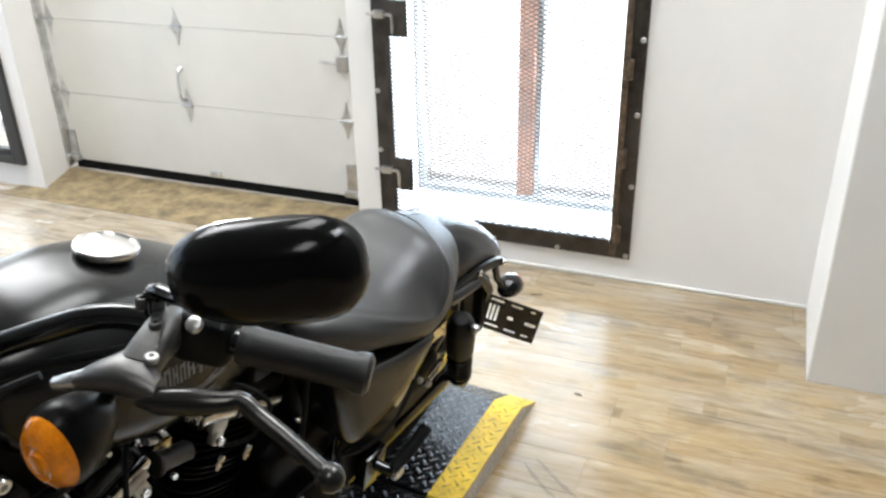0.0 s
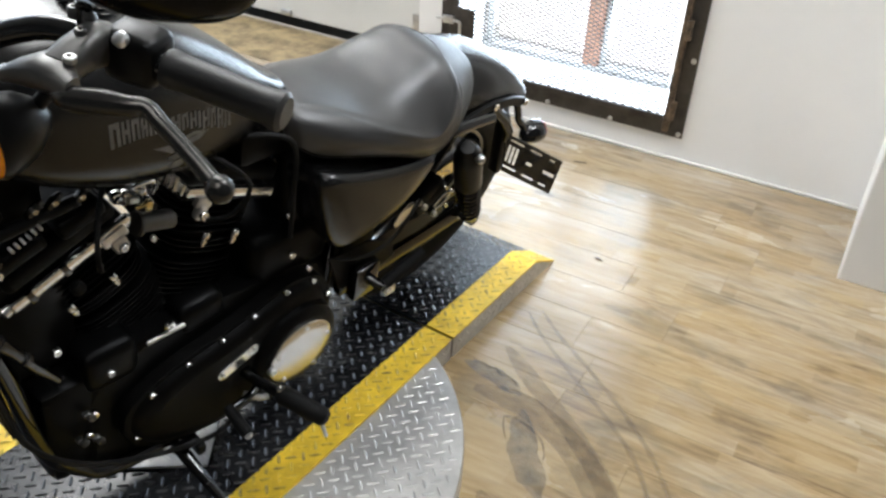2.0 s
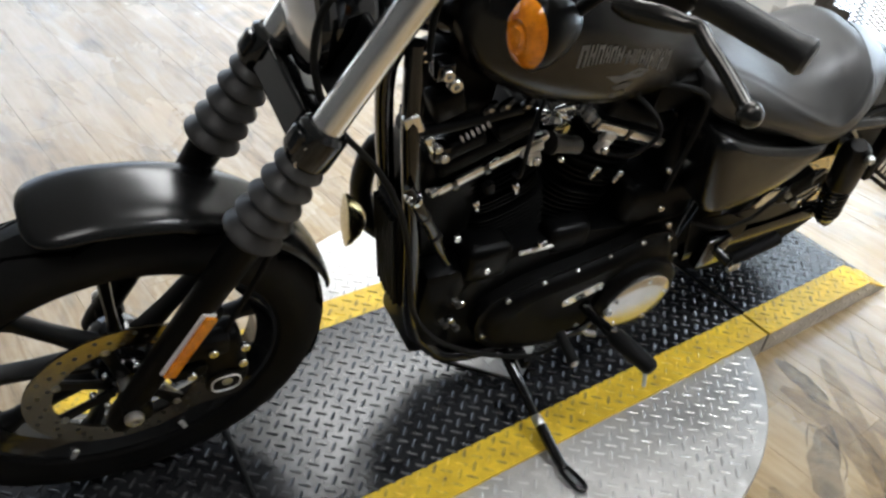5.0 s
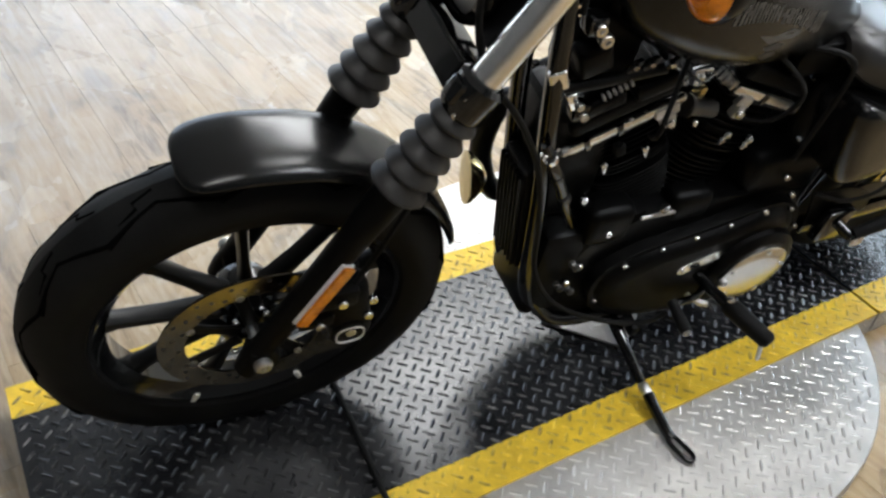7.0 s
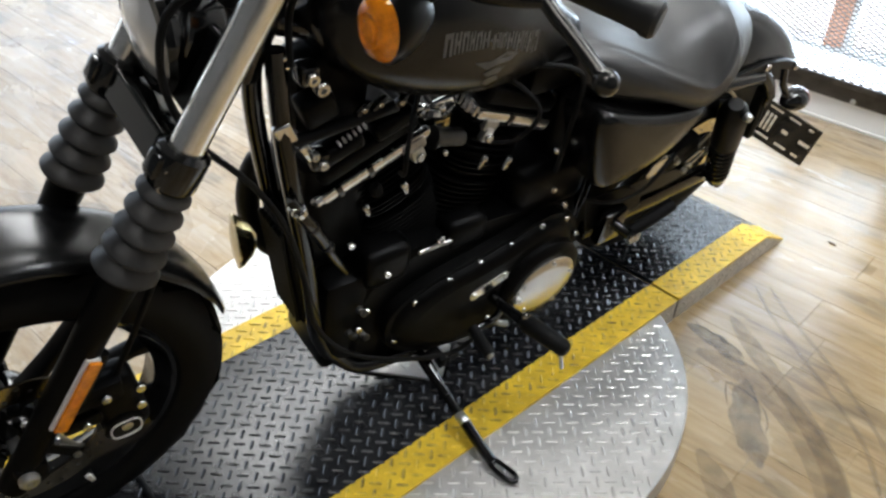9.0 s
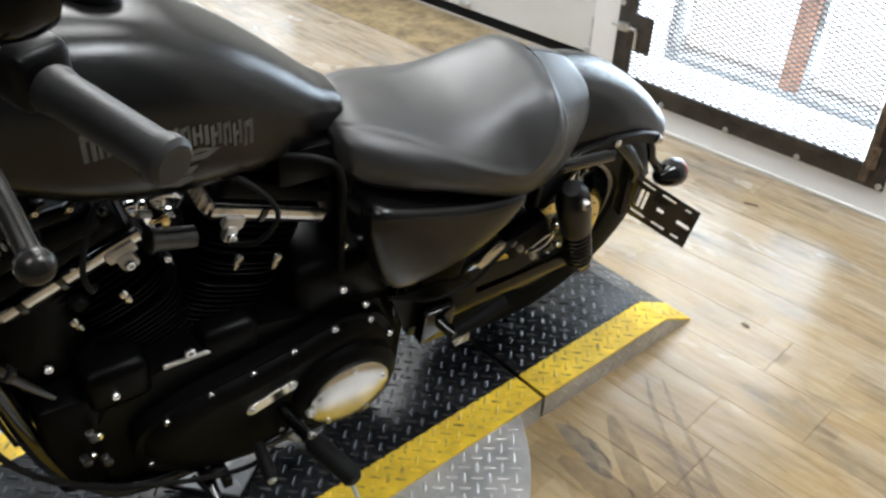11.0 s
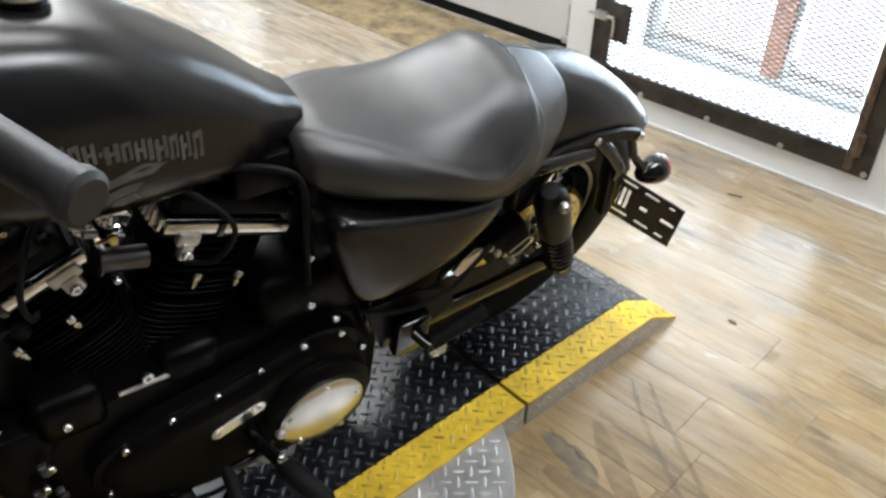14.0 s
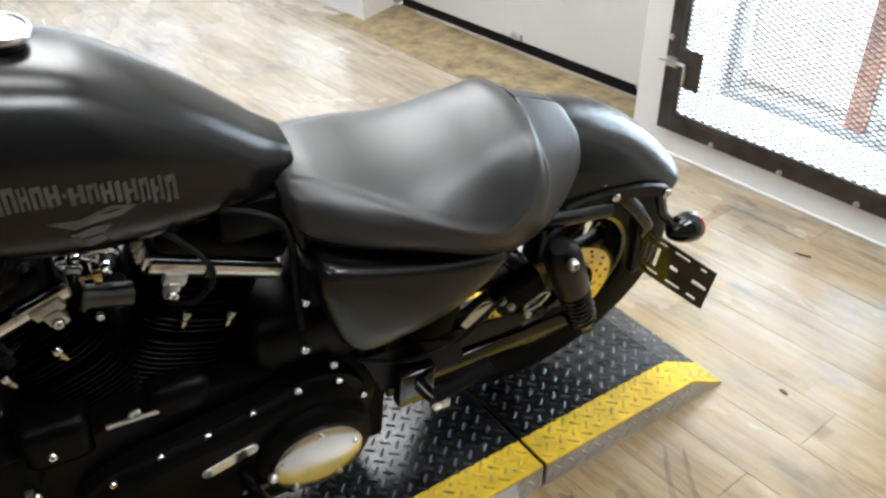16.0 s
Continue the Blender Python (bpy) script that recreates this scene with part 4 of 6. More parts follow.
for s in (1, -1):
    def hb(x, dy=0.0, dz=0.0):
        a, b = Vector(BAR[-2]), Vector(BAR[-1])
        p = a + (b - a) * (x - a.x) / (b.x - a.x)
        return Vector((s * p.x, p.y + dy, p.z + dz))
    gd = (hb(0.42) - hb(0.30)).normalized()
    bm = bmesh.new()
    lathe(bm, [(0.0195, 0), (0.0205, 0.004), (0.0195, 0.010), (0.0185, 0.016), (0.0180, 0.108), (0.0205, 0.114), (0.0205, 0.123), (0.016, 0.127), (0.005, 0.127)], hb(0.312), gd, 24)
    part("grip", bm, GRIP, BIKE, "black rubber hand grip")
    bm = bmesh.new()
    box(bm, (0, 0, 0), (0.058, 0.05, 0.055), 0.012, Matrix.Translation(hb(0.278, 0.006, 0.0)) @ Matrix.Rotation(radians(24) * s, 4, "Z"), 3)
    sw = part("switch_housing", bm, PLASTIC, BIKE, "black switch housing")
    bm = bmesh.new()
    lathe(bm, [(0.008, 0), (0.008, 0.006), (0.005, 0.008)], hb(0.285, -0.018, 0.022), (0, -0.6, 0.8), 12)
    part("switch_button", bm, ZINC, sw)
    bm = bmesh.new()
    loft(bm, [(Vector((s * x, y, z)), hx, hz, hz, Vector((-0.45 * s, 0.89, 0)), Z) for x, y, z, hx, hz in ((0.240, 0.491, 1.117, 0.007, 0.007), (0.252, 0.500, 1.124, 0.012, 0.011), (0.270, 0.514, 1.131, 0.021, 0.015), (0.292, 0.521, 1.132, 0.020, 0.014), (0.312, 0.520, 1.129, 0.012, 0.011))], 16, 3)
    loft(bm, [(Vector((s * x, y, z)), hx, hz, hz, Vector((0.93, 0.36 * s, 0)), Z) for x, y, z, hx, hz in ((0.282, 0.522, 1.133, 0.018, 0.014), (0.273, 0.545, 1.137, 0.017, 0.017), (0.262, 0.572, 1.136, 0.015, 0.023), (0.256, 0.592, 1.130, 0.013, 0.022), (0.252, 0.603, 1.127, 0.009, 0.014))], 16, 3)
    pc = part("lever_perch", bm, PERCHGREY, BIKE, "grey cast clutch lever bracket")
    bolt(pc, (0.292 * s, 0.531, 1.146), Z, 0.0065, 0.005, DULLALLOY)
    bolt(pc, (0.268 * s, 0.556, 1.154), Z, 0.006, 0.006, PERCHGREY)
    for x_, y_ in ((0.238, 0.567), (0.252, 0.574)):
        bolt(pc, (x_ * s, y_, 1.156), Z, 0.006, 0.010, PERCHGREY)
    bm = bmesh.new()
    tube(bm, [(0.250 * s, 0.498, 1.122), (0.234 * s, 0.488, 1.114), (0.222 * s, 0.484, 1.108)], [0.009, 0.008, 0.006], 10)
    part("cable_adjuster", bm, ALLOY, pc)
    bm = bmesh.new()
    lp = [Vector((s * x, y, z)) for x, y, z in ((0.300, 0.513, 1.121), (0.318, 0.517, 1.124), (0.345, 0.529, 1.132), (0.366, 0.541, 1.136), (0.377, 0.552, 1.137), (0.394, 0.555, 1.129), (0.424, 0.559, 1.118), (0.468, 0.563, 1.100))]
    tube(bm, lp, [0.010, 0.0125, 0.0125, 0.0095, 0.0085, 0.0085, 0.008, 0.0085], 12, 4)
    lv = part("lever", bm, LEVERBLACK, BIKE, "dark polished hand lever")
    bm = bmesh.new()
    bmesh.ops.create_uvsphere(bm, u_segments=16, v_segments=10, radius=0.0135, matrix=Matrix.Translation(lp[-1]))
    part("lever_ball", bm, LEVERBLACK, lv)
    # mirror
    bm = bmesh.new()
    st = [hb(0.245, -0.010, 0.020), hb(0.245, -0.012, 0.045), Vector((0.285 * s, 0.572, 1.185)), Vector((0.330 * s, 0.562, 1.212)), Vector((0.366 * s, 0.560, 1.245))]
    tube(bm, st, [0.011, 0.008, 0.0065, 0.0065, 0.008], 12, 5)
    mr = part("mirror", bm, GLOSS, BIKE, "black rear-view mirror on bent stem")
    mm = Matrix.Translation((0.393 * s, 0.558, 1.271)) @ Matrix.Rotation(radians(33) * s, 4, "Z") @ Matrix.Rotation(radians(-12.7) * s, 4, "Y")
    bm = bmesh.new()
    rings = []
    for yy, k in ((0.020, 0.93), (0.016, 1.0), (0.006, 1.0), (-0.008, 0.93), (-0.020, 0.74), (-0.027, 0.42), (-0.029, 0.12)):
        ring = []
        for i in range(36):
            a = 2 * math.pi * i / 36
            ca_, sa_ = math.cos(a), math.sin(a)
            xx = 0.078 * math.copysign(abs(ca_) ** 0.7, ca_)
            zz = (0.043 + 0.006 * ca_ * s) * math.copysign(abs(sa_) ** 0.75, sa_)
            ring.append(mm @ Vector((xx * k, yy, zz * k)))
        rings.append(ring)
    ring_strip(bm, rings)
    part("mirror_head", bm, MIRRORSHELL, mr)
    bm = bmesh.new()
    ring_strip(bm, [[mm @ Vector((0.070 * math.copysign(abs(math.cos(a)) ** 0.7, math.cos(a)), yy, 0.040 * math.copysign(abs(math.sin(a)) ** 0.75, math.sin(a)))) for a in [2 * math.pi * i / 36 for i in range(36)]] for yy in (0.0195, 0.0212)])
    part("mirror_glass", bm, CHROME, mr, "silvered mirror glass")
    # turn signal
    bm = bmesh.new()
    tc = Vector((0.235 * s, 0.466, 1.047))
    tall = Matrix.Translation(tc) @ Matrix.Diagonal((0.90, 0.98, 1.18, 1)) @ Matrix.Translation(-tc)
    ta = Vector((-0.12 * s, 0.99, 0.05)).normalized()
    lathe(bm, [(0.036, -0.002), (0.039, 0.004), (0.038, 0.018), (0.031, 0.042), (0.018, 0.062), (0.004, 0.072)], tc, ta, 28)
    bm.transform(tall)
    tube(bm, [tc + ta * 0.03, tc + Vector((0.0, 0.055, 0.022)), hb(0.250, -0.02, 0.0)], 0.008, 10, 3)
    ts = part("turn_signal", bm, PLASTIC, BIKE, "black bullet turn signal with amber lens")
    bm = bmesh.new()
    lathe(bm, [(0.001, -0.020), (0.010, -0.0195), (0.012, -0.0165), (0.016, -0.0165), (0.018, -0.018), (0.027, -0.0145), (0.034, -0.006), (0.0365, 0.0)], tc, ta, 28)
    bm.transform(tall)
    part("lens", bm, AMBER, ts, "amber lens")

# speedometer
bm = bmesh.new()
sp = Vector((0.0, 0.470, 1.105))
sa3 = Vector((0, 0.75, 0.66)).normalized()
lathe(bm, [(0.03, -0.055), (0.05, -0.045), (0.055, -0.01), (0.056, 0.004), (0.050, 0.008)], sp, sa3, 28)
so = part("speedometer", bm, GLOSS, BIKE, "round black speedometer")
bm = bmesh.new()
lathe(bm, [(0.046, 0.004), (0.0565, 0.003), (0.0565, 0.009), (0.047, 0.011)], sp, sa3, 28, closed=True)
part("speedometer_ring", bm, CHROME, so)

# tank
TANK = [(0.490, 0.045, 0.985, 0.935), (0.505, 0.072, 1.004, 0.895), (0.53, 0.098, 1.022, 0.855), (0.58, 0.122, 1.036, 0.822), (0.65, 0.133, 1.037, 0.790), (0.72, 0.132, 1.025, 0.769), (0.79, 0.123, 1.002, 0.757), (0.85, 0.109, 0.969, 0.752),
        (0.91, 0.092, 0.927, 0.753), (0.96, 0.076, 0.886, 0.760), (1.00, 0.060, 0.851, 0.769), (1.022, 0.052, 0.836, 0.773), (1.034, 0.043, 0.828, 0.777), (1.040, 0.024, 0.815, 0.787)]


def tank_section(y, w, top, bot):
    mid = bot + 0.36 * (top - bot)
    return (Vector((-0.020, y + 0.004, mid - 0.012)), w, top - mid, mid - bot, X, Z)


def tank_ring(y, w, top, bot, n=56):
    """Flat-topped section with full shoulders and rounder lower sides."""
    c, hw, up, dn, _, _ = tank_section(y, w, top, bot)
    ring = []
    for k in range(n):
        ca_, sa_ = math.cos(2 * math.pi * k / n), math.sin(2 * math.pi * k / n)
        pw = 3.0 if sa_ >= 0 else 2.3
        ring.append(c + Vector((math.copysign(abs(ca_) ** (2 / pw), ca_) * hw, 0, math.copysign(abs(sa_) ** (2 / pw), sa_) * (up if sa_ > 0 else dn))))
    return ring


bm = bmesh.new()
ring_strip(bm, [tank_ring(*r) for r in spline(TANK, 6)])
tank = part("fuel_tank", bm, DENIM, BIKE, "satin black peanut fuel tank with faded grey graphic", 70)


def on_tank(y, z):
    """The tank's left skin at that length and height."""
    rows = spline(TANK, 8)
    r = min(rows, key=lambda q: abs(q[0] - y))
    c, w, up, dn, _, _ = tank_section(*r)
    v = (z - c.z) / (up if z > c.z else dn)
    return Vector((w * max(0.0, 1 - abs(v) ** (3.0 if v > 0 else 2.3)) ** (1 / (3.0 if v > 0 else 2.3)), y + 0.004, z))


def tank_patch(name, poly, s):
    """A thin decal laid on the tank: a polygon in (y, z)."""
    bm = bmesh.new()
    vs = []
    for y, z in poly:
        p = on_tank(y, z)
        vs.append(bm.verts.new((s * (p.x + 0.0007) - 0.020, p.y, p.z)))
    bm.faces.new(vs)
    return part(name, bm, DECAL, tank, "faded grey tank graphic")


for s in (1, -1):
    widths = [0.0150, 0.0120, 0.0120, 0.0095, 0.0115, 0.0135, 0.0040, 0.0160, 0.0120, 0.0130, 0.0060, 0.0150, 0.0110, 0.0130, 0.0140]
    y_ = 0.657
    for i, w_ in enumerate(widths):
        f = i / (len(widths) - 1)
        hgt = 0.024 + 0.013 * abs(2 * f - 1) ** 1.4
        base = 0.885 + 0.008 * (1 - (2 * f - 1) ** 2) - 0.054 * f ** 1.5
        if i == 6:
            tank_patch("graphic_bar", [(y_, base + 0.010), (y_ + w_, base + 0.010), (y_ + w_, base + 0.016), (y_, base + 0.016)], s)
        elif i == 10:
            tank_patch("graphic_bar", [(y_, base), (y_ + w_, base), (y_ + w_, base + hgt), (y_, base + hgt)], s)
        else:
            for a_, b_, c_, d_ in ((0.0, 0.36, 0.0, 1.0), (0.66, 1.0, 0.0, 1.0), (0.36, 0.66, 0.40 if i % 2 else 0.76, 0.62 if i % 2 else 1.0)):
                tank_patch("graphic_bar", [(y_ + w_ * a_, base + hgt * c_), (y_ + w_ * b_, base + hgt * c_), (y_ + w_ * b_, base + hgt * d_), (y_ + w_ * a_, base + hgt * d_)], s)
        y_ += w_ + 0.0024
    for poly in ([(0.700, 0.893), (0.735, 0.886), (0.770, 0.892), (0.800, 0.880), (0.780, 0.873), (0.755, 0.876), (0.728, 0.874)], [(0.722, 0.868), (0.748, 0.871), (0.768, 0.866), (0.757, 0.858), (0.734, 0.858)], [(0.732, 0.854), (0.755, 0.855), (0.762, 0.844), (0.742, 0.838), (0.728, 0.845)]):
        tank_patch("graphic_shape", [(y + 0.020, z - 0.033) for y, z in poly], s)
bm = bmesh.new()
lathe(bm, [(0.030, -0.020), (0.033, -0.012), (0.033, 0.004)], (-0.027, 0.727, 1.014), (-0.06, 0.16, 1), 32)
cp = part("fuel_cap", bm, PLASTIC, BIKE, "polished domed fuel cap on black neck")
bm = bmesh.new()
lathe(bm, [(0.034, 0.002), (0.040, 0.004), (0.041, 0.009), (0.039, 0.013), (0.0355, 0.0135), (0.034, 0.0115), (0.020, 0.0155), (0.001, 0.0165)], (-0.027, 0.727, 1.014), (-0.06, 0.16, 1), 40)
part("cap_disc", bm, BRUSHED, cp, "polished metal cap")

# seat: rows of length, crown height, then the left half's points (x, z): shoulder, seam, upper and lower side, hem
SEAT = [(1.006, 0.786, 0.015, 0.7855, 0.032, 0.783, 0.055, 0.776, 0.067, 0.762, 0.066, 0.748),
        (1.020, 0.795, 0.025, 0.794, 0.048, 0.791, 0.076, 0.780, 0.090, 0.758, 0.088, 0.728),
        (1.050, 0.797, 0.034, 0.796, 0.066, 0.790, 0.097, 0.773, 0.110, 0.746, 0.106, 0.712),
        (1.100, 0.788, 0.046, 0.786, 0.090, 0.777, 0.121, 0.756, 0.132, 0.730, 0.127, 0.704),
        (1.160, 0.776, 0.064, 0.772, 0.122, 0.752, 0.142, 0.732, 0.148, 0.711, 0.139, 0.690),
        (1.220, 0.774, 0.080, 0.766, 0.145, 0.727, 0.155, 0.710, 0.157, 0.689, 0.144, 0.667),
        (1.270, 0.782, 0.088, 0.769, 0.156, 0.708, 0.161, 0.692, 0.160, 0.671, 0.144, 0.645),
        (1.310, 0.793, 0.090, 0.777, 0.156, 0.702, 0.160, 0.686, 0.158, 0.660, 0.140, 0.627),
        (1.342, 0.801, 0.084, 0.785, 0.147, 0.724, 0.156, 0.698, 0.154, 0.658, 0.135, 0.618),
        (1.366, 0.806, 0.072, 0.795, 0.130, 0.750, 0.150, 0.708, 0.149, 0.660, 0.131, 0.618),
        (1.384, 0.806, 0.054, 0.800, 0.104, 0.777, 0.142, 0.722, 0.143, 0.664, 0.128, 0.620),
        (1.396, 0.804, 0.026, 0.803, 0.056, 0.796, 0.126, 0.745, 0.138, 0.672, 0.126, 0.622),
        (1.402, 0.801, 0.004, 0.801, 0.010, 0.801, 0.112, 0.756, 0.135, 0.680, 0.125, 0.626),
        (1.430, 0.793, 0.004, 0.793, 0.010, 0.793, 0.096, 0.756, 0.123, 0.694, 0.118, 0.645),
        (1.462, 0.782, 0.004, 0.782, 0.010, 0.782, 0.082, 0.752, 0.106, 0.706, 0.104, 0.676),
        (1.486, 0.771, 0.004, 0.771, 0.010, 0.771, 0.062, 0.754, 0.084, 0.726, 0.084, 0.708),
        (1.498, 0.760, 0.004, 0.760, 0.010, 0.760, 0.038, 0.754, 0.054, 0.742, 0.054, 0.734)]


def seat_half(row):
    """The left half of one section from the crown to the hem, with a stitched groove at the seam."""
    y, c = row[:2]
    pts = [(0.0, c)] + [(row[i], row[i + 1]) for i in range(2, 12, 2)]
    mirror_ = [(-pts[1][0], pts[1][1])] + pts
    half = spline(mirror_, 7)[7:]
    if y < 1.401:
        d = min(1.0, (1.401 - y) / 0.02)
        for k, depth in ((13, 0.0004), (14, 0.0018), (15, 0.0004)):
            half[k] = (half[k][0] - depth * d * 0.7, half[k][1] - depth * d * 0.7)
    return [Vector((x, y, z)) for x, z in half]


bm = bmesh.new()
rings = []
for r in spline(SEAT, 8):
    left = seat_half(r)
    rings.append(left + [Vector((0, left[-1].y, left[-1].z + 0.004))] + [Vector((-p.x, p.y, p.z)) for p in left[:0:-1]])
ring_strip(bm, rings)
seat = part("seat", bm, VINYL, BIKE, "black vinyl solo seat with raised rear edge", 70)
for s in (1, -1):
    bm = bmesh.new()
    tube(bm, [(s * (p[0] * 0.985), y, p[1] + 0.001) for y, p in [(r[0], (r[10], r[11])) for r in SEAT[1:13]]], 0.0035, 6, 3)
    part("hem", bm, PLASTIC, seat)
bm = bmesh.new()
ring_strip(bm, [[(s_ * w_, y, z) for s_, z in ((-1, z0), (1, z0), (1, z1), (-1, z1))] for y, w_, z0, z1 in ((1.03, 0.075, 0.66, 0.735), (1.12, 0.10, 0.64, 0.715), (1.22, 0.115, 0.61, 0.69), (1.33, 0.115, 0.60, 0.65), (1.42, 0.09, 0.60, 0.66))])
part("seat_pan", bm, PLASTIC, seat)

# side covers
for s in (1, -1):
    out = [(1.026, 0.655), (1.029, 0.680), (1.045, 0.693), (1.086, 0.684), (1.145, 0.666), (1.218, 0.647), (1.273, 0.637), (1.330, 0.629), (1.343, 0.612), (1.312, 0.572), (1.262, 0.533), (1.19, 0.507), (1.127, 0.497), (1.090, 0.499), (1.068, 0.518), (1.051, 0.556), (1.034, 0.612)]
    bm = bmesh.new()
    rings = []
    cy, cz = 1.16, 0.600
    for x, k in ((0.045, 0.98), (0.112, 1.0), (0.128, 1.0), (0.139, 0.978), (0.147, 0.93), (0.152, 0.84), (0.155, 0.55), (0.156, 0.2)):
        rings.append([(s * x, cy + (u - cy) * k, cz + (v - cz) * k) for u, v in spline(out + out[:1], 3)[:-1]])
    ring_strip(bm, rings)
    part("side_cover", bm, DENIM, BIKE, "satin black side cover", 70)

# frame
bm = bmesh.new()
for s in (1, -1):
    tube(bm, [(0.03 * s, 0.445, 0.90), (0.05 * s, 0.452, 0.75), (0.055 * s, 0.492, 0.50), (0.058 * s, 0.525, 0.28), (0.065 * s, 0.575, 0.185), (0.085 * s, 0.66, 0.150), (0.08 * s, 1.0, 0.14), (0.05 * s, 1.13, 0.20), (0.05 * s, 1.16, 0.40), (0.07 * s, 1.15, 0.62)], 0.0155, 12, 5)
    tube(bm, [(0.07 * s, 1.15, 0.62), (0.105 * s, 1.40, 0.630), (0.11 * s, 1.55, 0.62)], 0.016, 12, 3)
tube(bm, [(0, 0.44, 0.93), (0, 0.75, 0.82), (0, 1.12, 0.68)], 0.02, 12)
tube(bm, [(0, 0.40, 0.86), (0, 0.46, 1.01)], 0.034, 18)
fr = part("frame", bm, GLOSS, BIKE, "gloss black steel frame")
for p in ((0.036, 0.455, 0.885), (0.06, 0.50, 0.845)):
    bolt(fr, p, X, 0.012, 0.010, ALLOY)
# regulator and oil cooler in front of the down tubes
bm = bmesh.new()
RG = Matrix.Translation((0, 0.492, 0.44)) @ Matrix.Rotation(radians(9), 4, "X")
box(bm, (0, 0, 0), (0.085, 0.025, 0.26), 0.006, RG)
rg = part("regulator", bm, WRINKLE, BIKE, "finned black regulator")
for i in range(7):
    bm = bmesh.new()
    box(bm, (-0.036 + i * 0.012, -0.016, 0), (0.003, 0.012, 0.24), 0.001, RG)
    part("fin", bm, FINBLACK, rg)
bm = bmesh.new()
box(bm, (0, 0.575, 0.30), (0.15, 0.10, 0.24), 0.02)
box(bm, (-0.04, 0.565, 0.545), (0.13, 0.13, 0.26), 0.02)
part("electronics_box", bm, FINBLACK, BIKE, "black electronics housing")
bm = bmesh.new()
box(bm, (-0.01, 0.545, 0.80), (0.07, 0.13, 0.13), 0.02)
cb_ = part("coil_cover", bm, WRINKLE, BIKE, "black coil housing below the tank")
for y_, z_, r_ in ((0.485, 0.864, 0.0105), (0.510, 0.705, 0.0085)):
    bm = bmesh.new()
    box(bm, (0.045, y_, z_), (0.030, 0.030, 0.030), 0.006)
    bolt(part("bolt_boss", bm, GLOSS, cb_), (0.060, y_, z_), X, r_, 0.009)

# oil tank and battery box behind the rear cylinder
bm = bmesh.new()
box(bm, (0, 1.10, 0.585), (0.11, 0.15, 0.20), 0.025, None, 3)
box(bm, (0, 0.985, 0.735), (0.11, 0.13, 0.07), 0.015, None, 2)
ot = part("oil_tank", bm, FINBLACK, BIKE, "black oil tank between the frame rails")
for y_, z_ in ((1.04, 0.66), (1.035, 0.55), (1.05, 0.51)):
    bolt(ot, (0.055, y_, z_), X, 0.007, 0.006)

bm = bmesh.new()
box(bm, (0, 1.04, 0.465), (0.15, 0.20, 0.13), 0.03, None, 3)
part("starter_housing", bm, FINBLACK, BIKE, "black starter and gearbox housing")

# engine
CR0 = Vector((-0.045, 0.778, 0.315))
bm = bmesh.new()
case = [(0.56, 0.20), (0.575, 0.33), (0.62, 0.41), (0.725, 0.45), (0.84, 0.43), (1.00, 0.45), (1.12, 0.42), (1.16, 0.30), (1.12, 0.16), (1.0, 0.125), (0.66, 0.125)]
plate(bm, case, 0.19, side(0, 0, -0.115), 0.02)
eng = part("crankcase", bm, FINBLACK, BIKE, "black V-twin crankcase")
bm = bmesh.new()
PRIM = [(0.645, 0.258), (0.652, 0.302), (0.685, 0.335), (0.75, 0.362), (0.85, 0.380), (0.93, 0.398), (1.00, 0.417), (1.055, 0.415), (1.10, 0.388), (1.128, 0.33), (1.132, 0.26), (1.115, 0.19), (1.07, 0.140), (1.0, 0.115), (0.90, 0.118), (0.79, 0.132), (0.715, 0.162), (0.663, 0.208)]
pp = spline(PRIM + PRIM[:1], 4)[:-1]
cy, cz = 0.86, 0.26
ring_strip(bm, [[(x, cy + (u - cy) * k, cz + (v - cz) * k) for u, v in pp] for x, k in ((0.074, 1.0), (0.094, 1.0), (0.100, 0.992), (0.1005, 0.93), (0.108, 0.90), (0.116, 0.84), (0.120, 0.70))])
prim = part("primary_cover", bm, WRINKLE, BIKE, "black primary drive cover")
for y, z in ((0.925, 0.387), (0.852, 0.369), (0.778, 0.357), (0.703, 0.330), (0.668, 0.232), (0.76, 0.145), (0.88, 0.128), (1.0, 0.127), (1.085, 0.165), (1.122, 0.25), (1.115, 0.335), (1.07, 0.398), (1.0, 0.406)):
    bolt(prim, (0.1005, y, z), X, 0.0068, 0.009)
bm = bmesh.new()
lathe(bm, [(0.108, 0.0), (0.103, 0.030), (0.092, 0.040), (0.082, 0.042)], (0.100, 1.018, 0.260), X, 40)
part("clutch_dome", bm, WRINKLE, prim)
bm = bmesh.new()
lathe(bm, [(0.080, 0.0), (0.080, 0.004), (0.076, 0.007), (0.05, 0.010), (0.001, 0.0115)], (0.1415, 1.018, 0.256), X, 40)
part("derby_cover", bm, ALLOY, prim, "polished aluminium derby cover")
for k in range(5):
    a = 2 * math.pi * (k + 0.2) / 5
    bolt(prim, (0.148, 1.018 + 0.068 * math.cos(a), 0.256 + 0.068 * math.sin(a)), X, 0.0055, 0.004)
bm = bmesh.new()
plate(bm, [(0.877 + 0.012 * math.cos(a) * (1) + (0.036 if math.cos(a) > 0 else -0.036), 0.305 + 0.013 * math.sin(a) + (0.012 if math.cos(a) > 0 else -0.012)) for a in [2 * math.pi * i / 20 for i in range(20)]], 0.006, side(0, 0, 0.118), 0.002)
part("inspection_cover", bm, ALLOY, prim, "small polished inspection cover")
for y, z in ((0.841, 0.293), (0.913, 0.317)):
    bolt(prim, (0.124, y, z), X, 0.005, 0.004)


